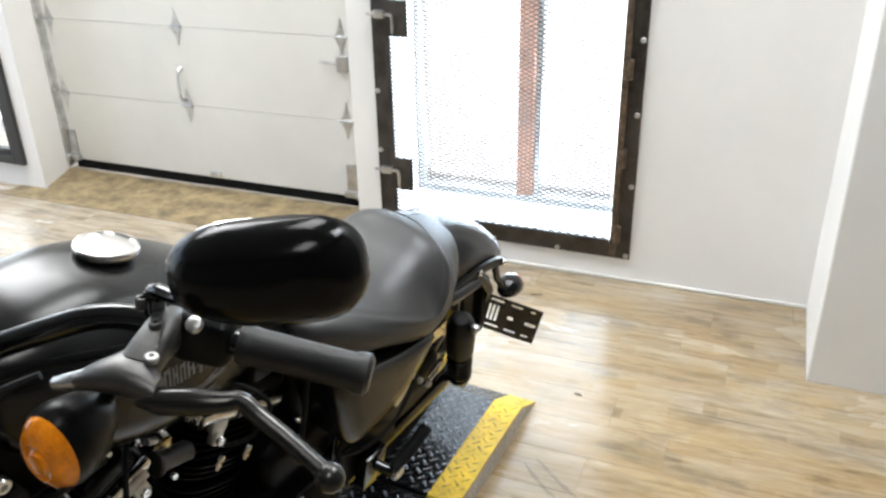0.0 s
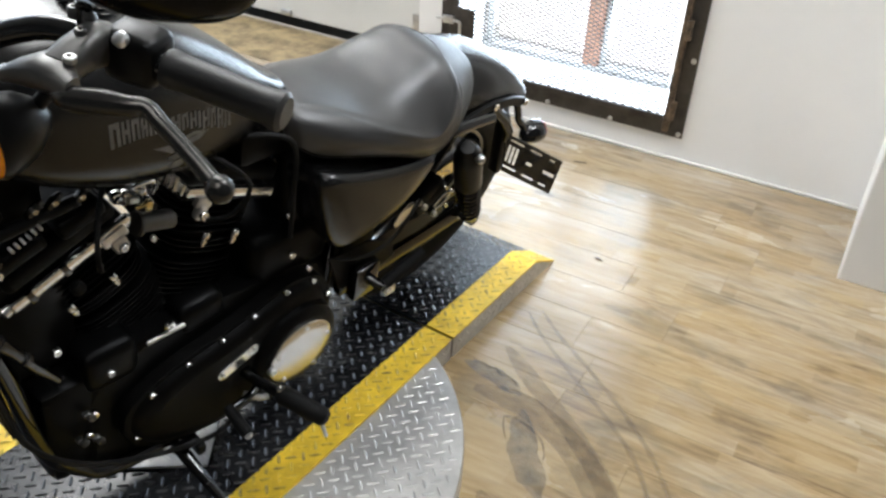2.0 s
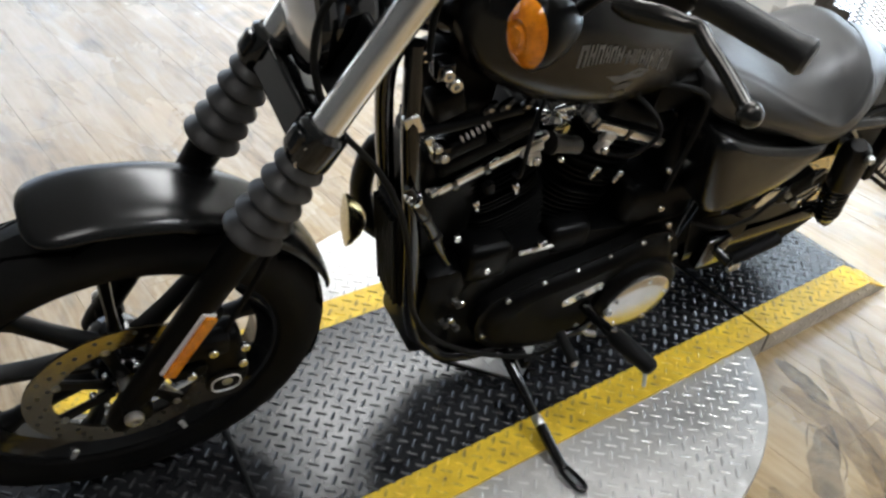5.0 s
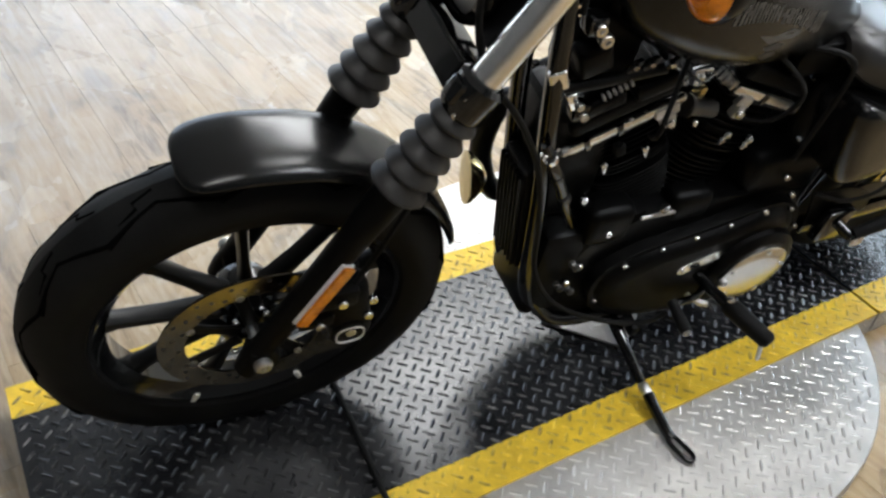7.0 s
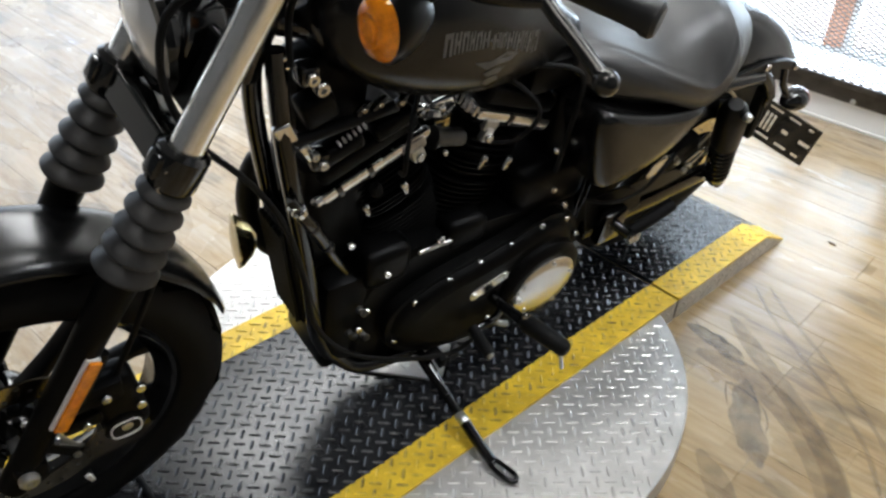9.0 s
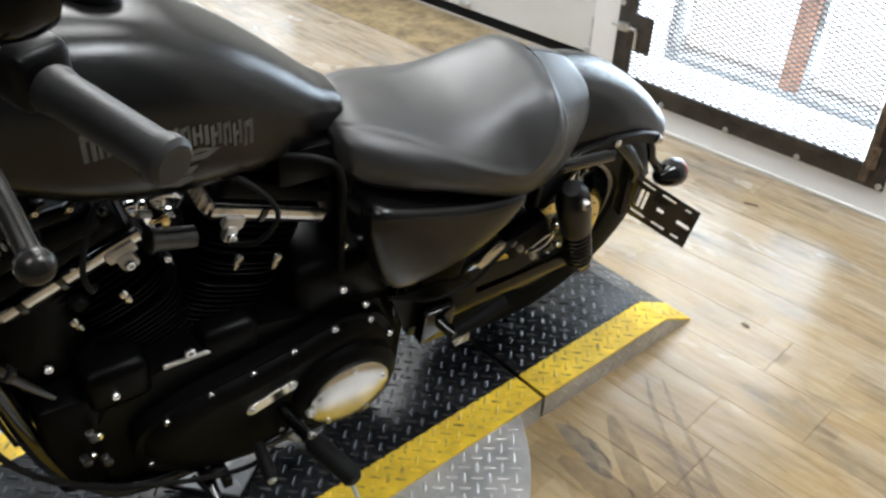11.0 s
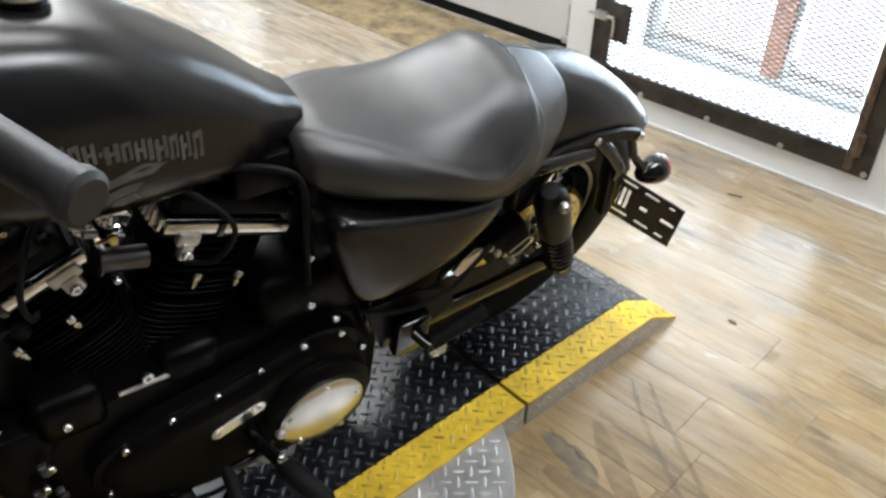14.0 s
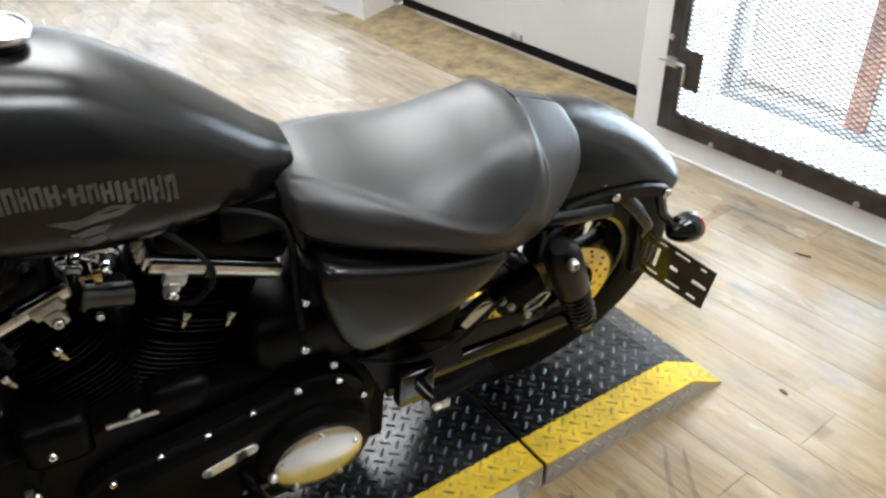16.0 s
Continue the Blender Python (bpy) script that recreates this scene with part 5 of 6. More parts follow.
def cylinder_bank(name, tilt):
    """One cylinder of the V with fins, head and rocker box; tilt in degrees to the rear."""
    d = Vector((0, math.sin(radians(tilt)), math.cos(radians(tilt))))
    e = Vector((0, math.cos(radians(tilt)), -math.sin(radians(tilt))))
    bm = bmesh.new()
    loft(bm, [(CR0 + d * q, hx, hy, hy, X, e) for q, hx, hy in ((0.08, 0.062, 0.062), (0.22, 0.060, 0.060), (0.225, 0.066, 0.070), (0.34, 0.064, 0.075))], 24, 3)
    cb = part(name, bm, FINBLACK, BIKE, "black finned engine cylinder")
    for i in range(14):
        q = 0.110 + i * 0.0105 + (0.010 if i > 10 else 0)
        g = 0.084 if i < 11 else 0.078
        bm = bmesh.new()
        loft(bm, [(CR0 + d * (q + o), g * k, (g + 0.006) * k, (g + 0.006) * k, X, e) for o, k in ((-0.0016, 0.985), (-0.001, 1.0), (0.001, 1.0), (0.0016, 0.985))], 28, 3.2)
        part("fin", bm, FINBLACK, cb)
    for i in range(5):
        q = 0.276 + i * 0.0135
        bm = bmesh.new()
        loft(bm, [(CR0 + d * (q + o) - X * 0.004, 0.080 * k, 0.092 * k, 0.092 * k, X, e) for o, k in ((-0.002, 0.98), (0, 1.0), (0.002, 0.98))], 24, 3.6)
        part("fin", bm, FINBLACK, cb)
    mt = Matrix(((1, 0, 0, 0), (0, e.y, d.y, 0), (0, e.z, d.z, 0), (0, 0, 0, 1)))
    base = CR0 + d * 0.366
    T = Matrix.Translation(base - (e * 0.014 if tilt < 0 else e * 0.0)) @ mt
    bm = bmesh.new()
    box(bm, (0, 0, -0.012), (0.168, 0.205, 0.022), 0.008, T)
    part("rocker_base", bm, FINBLACK, cb)
    bm = bmesh.new()
    box(bm, (0.080, 0, -0.004), (0.014, 0.214 if tilt < 0 else 0.196, 0.0185), 0.004, T)
    if tilt < 0:
        tube(bm, [T @ Vector((0.076, -0.105, -0.004)), T @ Vector((0.076, -0.116, -0.005)), T @ Vector((0.076, -0.122, -0.006))], [0.010, 0.0115, 0.006], 10)
    part("rocker_band", bm, BRUSHED, cb, "machined aluminium rocker band")
    bm = bmesh.new()
    box(bm, (0, 0, 0.032), (0.164, 0.192, 0.038), 0.012, T, 3)
    box(bm, (0, 0, 0.058), (0.120, 0.150, 0.020), 0.008, T, 3)
    part("rocker_cover", bm, WRINKLE, cb)
    for yy in (-0.085, 0.085):
        for xx in (0.07, -0.07):
            bolt(cb, T @ Vector((xx, yy, 0.050)), d, 0.007, 0.006, GLOSS)
    for p in ([(0.034, 0.619, 0.543), (0.037, 0.691, 0.571)] if tilt < 0 else [(0.040, 0.859, 0.571), (0.040, 0.922, 0.546)]):
        p = Vector(p)
        bm = bmesh.new()
        lathe(bm, [(0.004, -0.014), (0.004, -0.008), (0.0065, -0.006), (0.0065, -0.001), (0.004, 0.0), (0.004, 0.004), (0.0075, 0.005), (0.0075, 0.012), (0.005, 0.015)], p, d, 8)
        part("head_nut", bm, BOLT, cb, "bright steel head nut")
    p = Vector((0.040, 0.696, 0.660) if tilt < 0 else (0.040, 0.853, 0.652))
    bm = bmesh.new()
    w = 1.0 if tilt < 0 else 0.75
    box(bm, (0, 0, 0.006), (0.014, 0.044 * w, 0.022), 0.004, Matrix.Translation(p) @ mt)
    box(bm, (0.002, 0, -0.012), (0.018, 0.026 * w, 0.030), 0.005, Matrix.Translation(p) @ mt)
    em = part("engine_mount", bm, DULLALLOY, cb, "bright alloy head bracket")
    bolt(em, p + X * 0.011 - d * 0.014, X, 0.0085, 0.007)
    # dark straps over the bright band
    for yy in ((-0.074, -0.014) if tilt < 0 else (-0.015,)):
        bm = bmesh.new()
        box(bm, (0.085, yy, -0.004), (0.010, 0.011, 0.024), 0.002, T)
        part("band_strap", bm, GLOSS, cb)
    return cb


cylinder_bank("front_cylinder", -22.5)
cylinder_bank("rear_cylinder", 22.5)
# small fittings on the engine's left face
for x_, y_, z_ in ((0.088, 0.640, 0.425), (0.092, 0.602, 0.348), (0.092, 0.588, 0.302), (0.080, 0.452, 0.650), (0.080, 0.510, 0.547), (0.088, 1.020, 0.482), (0.09, 1.066, 0.424), (0.07, 0.490, 0.734), (0.075, 0.565, 0.52)):
    bolt(eng, (x_ - 0.004, y_, z_), X, 0.0075, 0.010)
bm = bmesh.new()
box(bm, (0.075, 0.761, 0.430), (0.006, 0.088, 0.009), 0.002)
br = part("brace_bar", bm, ZINC, BIKE, "short zinc brace bar")
bolt(br, (0.076, 0.760, 0.449), X, 0.010, 0.008)
bm = bmesh.new()
box(bm, (0.045, 0.65, 0.425), (0.08, 0.10, 0.09), 0.02, None, 3)
part("cam_block", bm, FINBLACK, eng)
bm = bmesh.new()
box(bm, (0.045, 0.83, 0.43), (0.07, 0.10, 0.07), 0.02, None, 3)
part("cam_block", bm, FINBLACK, eng)
# intake between the cylinders
bm = bmesh.new()
lathe(bm, [(0.024, -0.06), (0.026, -0.03), (0.021, 0.0), (0.022, 0.03), (0.018, 0.045)], (-0.045, 0.778, 0.645), X, 18)
it = part("intake", bm, FINBLACK, BIKE, "black intake body with bright fittings")
bm = bmesh.new()
tube(bm, [(0.034, 0.733, 0.665), (0.034, 0.740, 0.662), (0.034, 0.798, 0.645)], [0.0185, 0.0165, 0.0165], 16)
lathe(bm, [(0.010, -0.003), (0.021, -0.002), (0.021, 0.003), (0.010, 0.004)], (0.034, 0.737, 0.663), (0, 0.96, -0.28), 16)
tb = part("throttle_body", bm, PERCHGREY, it, "dull alloy throttle body")
bolt(tb, (0.052, 0.752, 0.640), X, 0.006, 0.007)
for x_, y_, z_, w_, h_ in ((0.000, 0.724, 0.700, 0.016, 0.020), (-0.004, 0.742, 0.688, 0.012, 0.026), (0.004, 0.762, 0.702, 0.020, 0.014), (0.002, 0.775, 0.674, 0.014, 0.014)):
    bm = bmesh.new()
    box(bm, (x_, y_, z_), (0.016, w_, h_), 0.004)
    lathe(bm, [(0.003, -0.002), (0.0065, 0.0), (0.0065, 0.005), (0.004, 0.007)], (x_ + 0.009, y_, z_), X, 8)
    part("fitting", bm, CHROME, it, "bright hose fitting")
bm = bmesh.new()
tube(bm, [(0.006, 0.752, 0.710), (0.010, 0.774, 0.716), (0.006, 0.793, 0.702), (0.000, 0.788, 0.680)], [0.005, 0.006, 0.006, 0.005], 10, 4)
part("elbow", bm, CHROME, it)
bm = bmesh.new()
box(bm, (0.030, 0.762, 0.686), (0.010, 0.012, 0.022), 0.003)
box(bm, (0.030, 0.752, 0.690), (0.006, 0.026, 0.005), 0.002)
part("brass_fitting", bm, GOLD, it, "brass fitting")
bm = bmesh.new()
tube(bm, [(0.030, 0.728, 0.712), (0.030, 0.744, 0.706)], [0.006, 0.005], 8)
part("fitting", bm, ZINC, it)
# polished end of the rear rocker box, ribbed, above the intake
ER, DR = Vector((0, math.cos(radians(22.5)), -math.sin(radians(22.5)))), Vector((0, math.sin(radians(22.5)), math.cos(radians(22.5))))
TR = Matrix.Translation(CR0 + DR * 0.366) @ Matrix(((1, 0, 0, 0), (0, ER.y, DR.y, 0), (0, ER.z, DR.z, 0), (0, 0, 0, 1)))
bm = bmesh.new()
box(bm, (0.000, -0.1015, -0.002), (0.160, 0.008, 0.022), 0.003, TR)
rce = part("rocker_end", bm, BRUSHED, BIKE, "ribbed bright end of the rear rocker box")
for k in range(7):
    bm = bmesh.new()
    box(bm, (0.062 - 0.0125 * k, -0.1065, 0.000), (0.0062, 0.006, 0.028), 0.0015, TR)
    part("rib", bm, BRUSHED, rce)
bm = bmesh.new()
for k in range(6):
    f = k / 5
    lathe(bm, [(0.003, -0.0022), (0.006, -0.0012), (0.006, 0.0012), (0.003, 0.0022)], Vector((0.062, 0.535 + 0.042 * f, 0.737 + 0.020 * f)), (0, 0.9, 0.43), 10)
part("cable_spring", bm, ZINC, BIKE, "zinc cable spring")
for y_, z_, w_, h_, tl in ((0.449, 0.778, 0.027, 0.038, 24), (0.486, 0.733, 0.017, 0.036, 28)):
    bm = bmesh.new()
    box(bm, (0, 0, 0), (0.012, w_, h_), 0.004, Matrix.Translation((0.056, y_, z_)) @ Matrix.Rotation(radians(tl), 4, "X") @ Matrix.Rotation(radians(-14), 4, "Z"), 3)
    part("bright_plate", bm, CHROME, BIKE, "small polished plate under the steering head")
# coils, rail and wiring between the tank and the front rocker box
bm = bmesh.new()
tube(bm, [(0.046, 0.455, 0.752), (0.050, 0.52, 0.758), (0.050, 0.64, 0.768)], [0.010, 0.011, 0.010], 10, 3)
rl = part("fuel_rail", bm, PLASTIC, BIKE, "gloss black rail below the tank")
for y_, z_ in ((0.575, 0.785), (0.603, 0.787), (0.642, 0.780)):
    bm = bmesh.new()
    tube(bm, [(0.050, y_ - 0.006, z_ - 0.016), (0.056, y_, z_), (0.052, y_ + 0.014, z_ + 0.004)], [0.006, 0.007, 0.005], 8, 3)
    part("elbow", bm, LEVERBLACK, rl)
    bolt(rl, (0.060, y_, z_), X, 0.0045, 0.004)
for y_, z_, ly_, lz_ in ((0.545, 0.712, 0.085, 0.030), (0.640, 0.735, 0.075, 0.032), (0.505, 0.800, 0.055, 0.050)):
    bm = bmesh.new()
    box(bm, (0.040, y_, z_), (0.040, ly_, lz_), 0.009, Matrix.Translation((0, y_, z_)) @ Matrix.Rotation(radians(20), 4, "X") @ Matrix.Translation((0, -y_, -z_)), 3)
    part("ignition_coil", bm, FINBLACK, BIKE, "black ignition coil")
# oil line with bright clamps at the front of the engine
bm = bmesh.new()
tube(bm, [(0.074, 0.450, 0.668), (0.082, 0.470, 0.628), (0.082, 0.500, 0.575), (0.078, 0.530, 0.510), (0.074, 0.560, 0.455)], [0.008, 0.011, 0.010, 0.010, 0.007], 10, 3)
ol = part("oil_line", bm, GLOSS, BIKE, "gloss black oil line with bright clamps")
for y_, z_ in ((0.462, 0.645), (0.486, 0.600), (0.516, 0.545)):
    bm = bmesh.new()
    lathe(bm, [(0.009, -0.005), (0.0125, -0.004), (0.0125, 0.004), (0.009, 0.005)], (0.082, y_, z_), (0, 0.5, -0.87), 14)
    part("clamp", bm, CHROME if y_ < 0.47 else LEVERBLACK, ol)
for y_, z_ in ((0.592, 0.349), (0.574, 0.293), (0.603, 0.272)):
    bm = bmesh.new()
    box(bm, (0.086, y_, z_), (0.012, 0.013, 0.010), 0.003)
    lathe(bm, [(0.003, -0.002), (0.0075, 0.0), (0.0075, 0.006), (0.004, 0.008)], (0.094, y_ + 0.003, z_), X, 8)
    part("oil_fitting", bm, PERCHGREY, ol, "bright oil fitting")
bm = bmesh.new()
lathe(bm, [(0.006, -0.012), (0.011, -0.008), (0.012, 0.004), (0.008, 0.012)], (0.042, 0.627, 0.594), (0, -0.38, 0.92), 12)
part("plug_cap", bm, RUBBER, BIKE, "black spark plug cap")
# air cleaner and exhaust on the far side
bm = bmesh.new()
lathe(bm, [(0.03, 0.0), (0.082, 0.01), (0.086, 0.03), (0.080, 0.055), (0.05, 0.062), (0.001, 0.064)], (-0.11, 0.728, 0.67), -X, 32)
part("air_cleaner", bm, WRINKLE, BIKE, "round black air cleaner")
for pts in ([(-0.09, 0.565, 0.60), (-0.14, 0.50, 0.56), (-0.16, 0.50, 0.40), (-0.165, 0.62, 0.27), (-0.17, 1.1, 0.26)], [(-0.10, 0.90, 0.60), (-0.15, 0.93, 0.56), (-0.165, 0.93, 0.44), (-0.17, 1.05, 0.36), (-0.17, 1.2, 0.35)]):
    bm = bmesh.new()
    tube(bm, pts, 0.022, 14, 6)
    tube(bm, [pts[-1], (pts[-1][0], pts[-1][1] + 0.05, pts[-1][2]), (pts[-1][0], 1.72, pts[-1][2] + 0.03), (pts[-1][0], 1.75, pts[-1][2] + 0.03)], [0.022, 0.040, 0.042, 0.036], 18)
    part("exhaust", bm, WRINKLE, BIKE, "black exhaust pipe and muffler")
# the horn's gold colour stands for a yellow reflection
bm = bmesh.new()
lathe(bm, [(0.012, 0.03), (0.030, 0.02), (0.048, 0.0), (0.050, -0.008), (0.03, -0.012), (0.001, -0.013)], (-0.10, 0.445, 0.425), (0.25, 1, 0), 24)
part("horn", bm, GOLD, BIKE, "round polished horn with a yellow reflection in its colour")

# swingarm, belt, shocks
for s in (1, -1):
    bm = bmesh.new()
    xs = 0.083 if s > 0 else -0.185
    box(bm, (0, 0, 0), (0.024, 0.40, 0.040), 0.005, Matrix.Translation((xs, 1.365, 0.312)) @ Matrix.Rotation(radians(4), 4, "X"))
    box(bm, (xs - 0.006 * s, 1.55, 0.322), (0.014, 0.09, 0.05), 0.006, None)
    swg = part("swingarm", bm, ARMGLOSS, BIKE, "gloss black swingarm")
    bolt(swg, (xs + 0.004 * s, 1.56, 0.322), X * s, 0.013, 0.010, ZINC, "axle_nut")
    # shock
    top, low = Vector((0.150 * s, 1.435, 0.595)), Vector((0.110 if s > 0 else -0.20, 1.570, 0.325))
    ax = (top - low).normalized()
    ln = (top - low).length
    bm = bmesh.new()
    lathe(bm, [(0.012, -0.02), (0.020, 0.0), (0.024, 0.012), (0.024, 0.03)], low, ax, 18)
    tube(bm, [low - X * 0.02, low + X * 0.02], 0.016, 14)
    sh = part("shock_absorber", bm, GLOSS, BIKE, "black rear shock with coil spring")
    bm = bmesh.new()
    lathe(bm, [(0.024, ln * 0.55), (0.0315, ln * 0.57), (0.0325, ln * 0.92), (0.028, ln), (0.016, ln + 0.02)], low, ax, 22)
    part("shock_cover", bm, PLASTIC, sh)
    bm = bmesh.new()
    u, v = ax.orthogonal().normalized(), ax.cross(ax.orthogonal().normalized())
    tube(bm, [low + ax * (0.02 + (ln * 0.56) * i / 120) + 0.0265 * (math.cos(i * 0.47) * u + math.sin(i * 0.47) * v) for i in range(121)], 0.0042, 8)
    part("spring", bm, GLOSS, sh)
    bolt(sh, top + X * 0.030 * s + ax * 0.004, X * s, 0.010, 0.012, ZINC, "shock_bolt")
    # fender strut
    bm = bmesh.new()
    st = [(1.36, 0.612), (1.43, 0.636), (1.49, 0.650), (1.56, 0.654), (1.63, 0.644), (1.675, 0.628), (1.690, 0.606), (1.66, 0.612), (1.62, 0.626), (1.555, 0.636), (1.49, 0.631), (1.42, 0.614), (1.37, 0.592)]
    plate(bm, st, 0.010, side(0, 0, (0.102 if s > 0 else -0.112)), 0.002)
    fs = part("fender_strut", bm, PLASTIC, BIKE, "gloss black fender strut")
    for y, z in ((1.455, 0.632), (1.555, 0.645), (1.672, 0.618)):
        bolt(fs, (0.113 * s, y, z), X * s, 0.0085, 0.006, CHROME)
bm = bmesh.new()
plate(bm, [(1.16, 0.385), (1.30, 0.405), (1.42, 0.392), (1.47, 0.362), (1.40, 0.350), (1.17, 0.345)], 0.004, side(0, 0, 0.088), 0.001)
bg = part("belt_guard", bm, PLASTIC, BIKE, "black belt guard")
bm = bmesh.new()
plate(bm, [(1.11, 0.43), (1.22, 0.425), (1.30, 0.385), (1.31, 0.335), (1.24, 0.315), (1.15, 0.322)], 0.004, side(0, 0, 0.101), 0.001)
part("inner_guard", bm, FINBLACK, bg)
bm = bmesh.new()
plate(bm, [(1.17, 0.42), (1.36, 0.455), (1.42, 0.54), (1.31, 0.605), (1.17, 0.60)], 0.004, side(0, 0, 0.040), 0.001)
part("battery_tray", bm, FINBLACK, BIKE, "black battery tray")
# added box that keeps lamp reflections off the deck beside the derby cover
bm = bmesh.new()
box(bm, (-0.045, 1.125, 0.275), (0.19, 0.13, 0.37), 0.015)
part("light_blocker", bm, FINBLACK, BIKE, "black box added behind the engine to block light")
bm = bmesh.new()
box(bm, (0, 0, 0), (0.045, 0.10, 0.06), 0.012, Matrix.Translation((0.072, 1.425, 0.435)) @ Matrix.Rotation(radians(25), 4, "X"), 2)
rc = part("rear_caliper", bm, WRINKLE, BIKE, "black rear brake caliper")
for y, z in ((1.40, 0.425), (1.378, 0.448), (1.442, 0.386)):
    bolt(rc, (0.095, y, z), X, 0.0075, 0.007, ZINC)
bm = bmesh.new()
plate(bm, [(1.298, 0.425), (1.312, 0.446), (1.338, 0.466), (1.362, 0.458), (1.345, 0.440), (1.332, 0.420), (1.310, 0.408)], 0.006, side(0, 0, 0.094), 0.002)
part("caliper_bracket", bm, ALLOY, rc, "polished caliper bracket")
bm = bmesh.new()
tube(bm, [(0.100, 1.428, 0.418), (0.106, 1.444, 0.440), (0.107, 1.463, 0.450), (0.104, 1.473, 0.434), (0.101, 1.455, 0.410), (0.100, 1.434, 0.404)], 0.0036, 8, 4)
part("hose_clip", bm, ALLOY, rc, "bright wire hose clip")

# pegs, shifter, stand
bm = bmesh.new()
box(bm, (0.118, 1.205, 0.335), (0.03, 0.07, 0.09), 0.008)
tube(bm, [(0.12, 1.205, 0.345), (0.15, 1.215, 0.338), (0.165, 1.222, 0.336)], 0.012, 10)
rp = part("rear_peg", bm, GLOSS, BIKE, "folded rear foot peg")
bolt(rp, (0.172, 1.222, 0.334), X, 0.011, 0.006)
bm = bmesh.new()
tube(bm, [(0.165, 1.222, 0.345), (0.172, 1.27, 0.372), (0.175, 1.318, 0.396)], [0.013, 0.0145, 0.0145], 14)
part("peg_rubber", bm, RUBBER, rp)
bm = bmesh.new()
box(bm, (0, 0, 0), (0.012, 0.030, 0.022), 0.002, Matrix.Translation((0.171, 1.232, 0.328)))
part("peg_clevis", bm, ZINC, rp)
bm = bmesh.new()
tube(bm, [(0.105, 0.895, 0.262), (0.165, 0.902, 0.262), (0.205, 0.912, 0.264)], [0.014, 0.012, 0.012], 12)
fp = part("foot_peg", bm, GLOSS, BIKE, "black rider foot peg with feeler pin")
bolt(fp, (0.206, 0.912, 0.277), Z, 0.009, 0.008)
bm = bmesh.new()
tube(bm, [(0.203, 0.912, 0.264), (0.214, 0.915, 0.264), (0.300, 0.940, 0.264), (0.308, 0.942, 0.264)], [0.015, 0.0195, 0.0185, 0.012], 14)
part("peg_rubber", bm, RUBBER, fp)
bm = bmesh.new()
tube(bm, [(0.296, 0.938, 0.252), (0.303, 0.952, 0.196)], 0.0044, 8)
part("feeler_pin", bm, ZINC, fp, "bare steel feeler pin")
bm = bmesh.new()
tube(bm, [(0.125, 0.93, 0.215), (0.142, 0.90, 0.212), (0.145, 0.845, 0.210)], 0.008, 10, 3)
sl = part("shift_lever", bm, GLOSS, BIKE, "black gear shift lever")
bm = bmesh.new()
tube(bm, [(0.140, 0.842, 0.210), (0.205, 0.836, 0.205), (0.212, 0.835, 0.2045)], [0.0115, 0.0125, 0.010], 12)
sp_ = part("shift_peg", bm, RUBBER, sl)
bolt(sp_, (0.211, 0.835, 0.2045), X, 0.008, 0.005, ZINC)
bm = bmesh.new()
tube(bm, [(0.128, 0.888, 0.205), (0.150, 0.912, 0.196), (0.160, 0.925, 0.200)], [0.006, 0.0075, 0.006], 10)
part("shift_clamp", bm, ZINC, sl, "zinc lever clamp")
bolt(sl, (0.150, 0.935, 0.262), X, 0.009, 0.010, ZINC)
bm = bmesh.new()
tube(bm, [(0.128, 0.93, 0.215), (0.135, 0.97, 0.222), (0.13, 0.99, 0.235)], 0.007, 10)
part("shift_link", bm, ZINC, sl)
bm = bmesh.new()
tube(bm, [(0.080, 0.758, 0.128), (0.124, 0.753, 0.122), (0.181, 0.756, 0.105), (0.240, 0.762, 0.083)], [0.016, 0.0135, 0.011, 0.0095], 12, 4)
tube(bm, [(0.262, 0.762, 0.082), (0.300, 0.761, 0.078), (0.345, 0.761, 0.074), (0.362, 0.763, 0.075)], [0.0125, 0.0125, 0.0115, 0.009], 12, 3)
ss = part("side_stand", bm, GLOSS, BIKE, "black side stand with looped foot")
bm = bmesh.new()
tube(bm, [(0.236, 0.762, 0.084), (0.241, 0.762, 0.083), (0.262, 0.762, 0.082), (0.266, 0.762, 0.082)], [0.0095, 0.0118, 0.0118, 0.0095], 12)
part("collar", bm, ZINC, ss, "zinc collar")
bm = bmesh.new()
tube(bm, [(0.345, 0.761, 0.074), (0.365, 0.752, 0.076), (0.405, 0.757, 0.083), (0.419, 0.768, 0.085), (0.408, 0.779, 0.083), (0.368, 0.772, 0.076), (0.345, 0.763, 0.074)], 0.0052, 10, 4)
part("stand_foot", bm, GLOSS, ss)
bm = bmesh.new()
box(bm, (0.128, 0.782, 0.128), (0.030, 0.018, 0.028), 0.004)
box(bm, (0.100, 0.765, 0.135), (0.050, 0.050, 0.022), 0.006)
part("stand_pivot", bm, FINBLACK, ss)
bm = bmesh.new()
tube(bm, [(0.110, 0.730, 0.150), (0.150, 0.746, 0.128), (0.200, 0.752, 0.112)], 0.0045, 8, 3)
part("return_spring", bm, WRINKLE, ss)

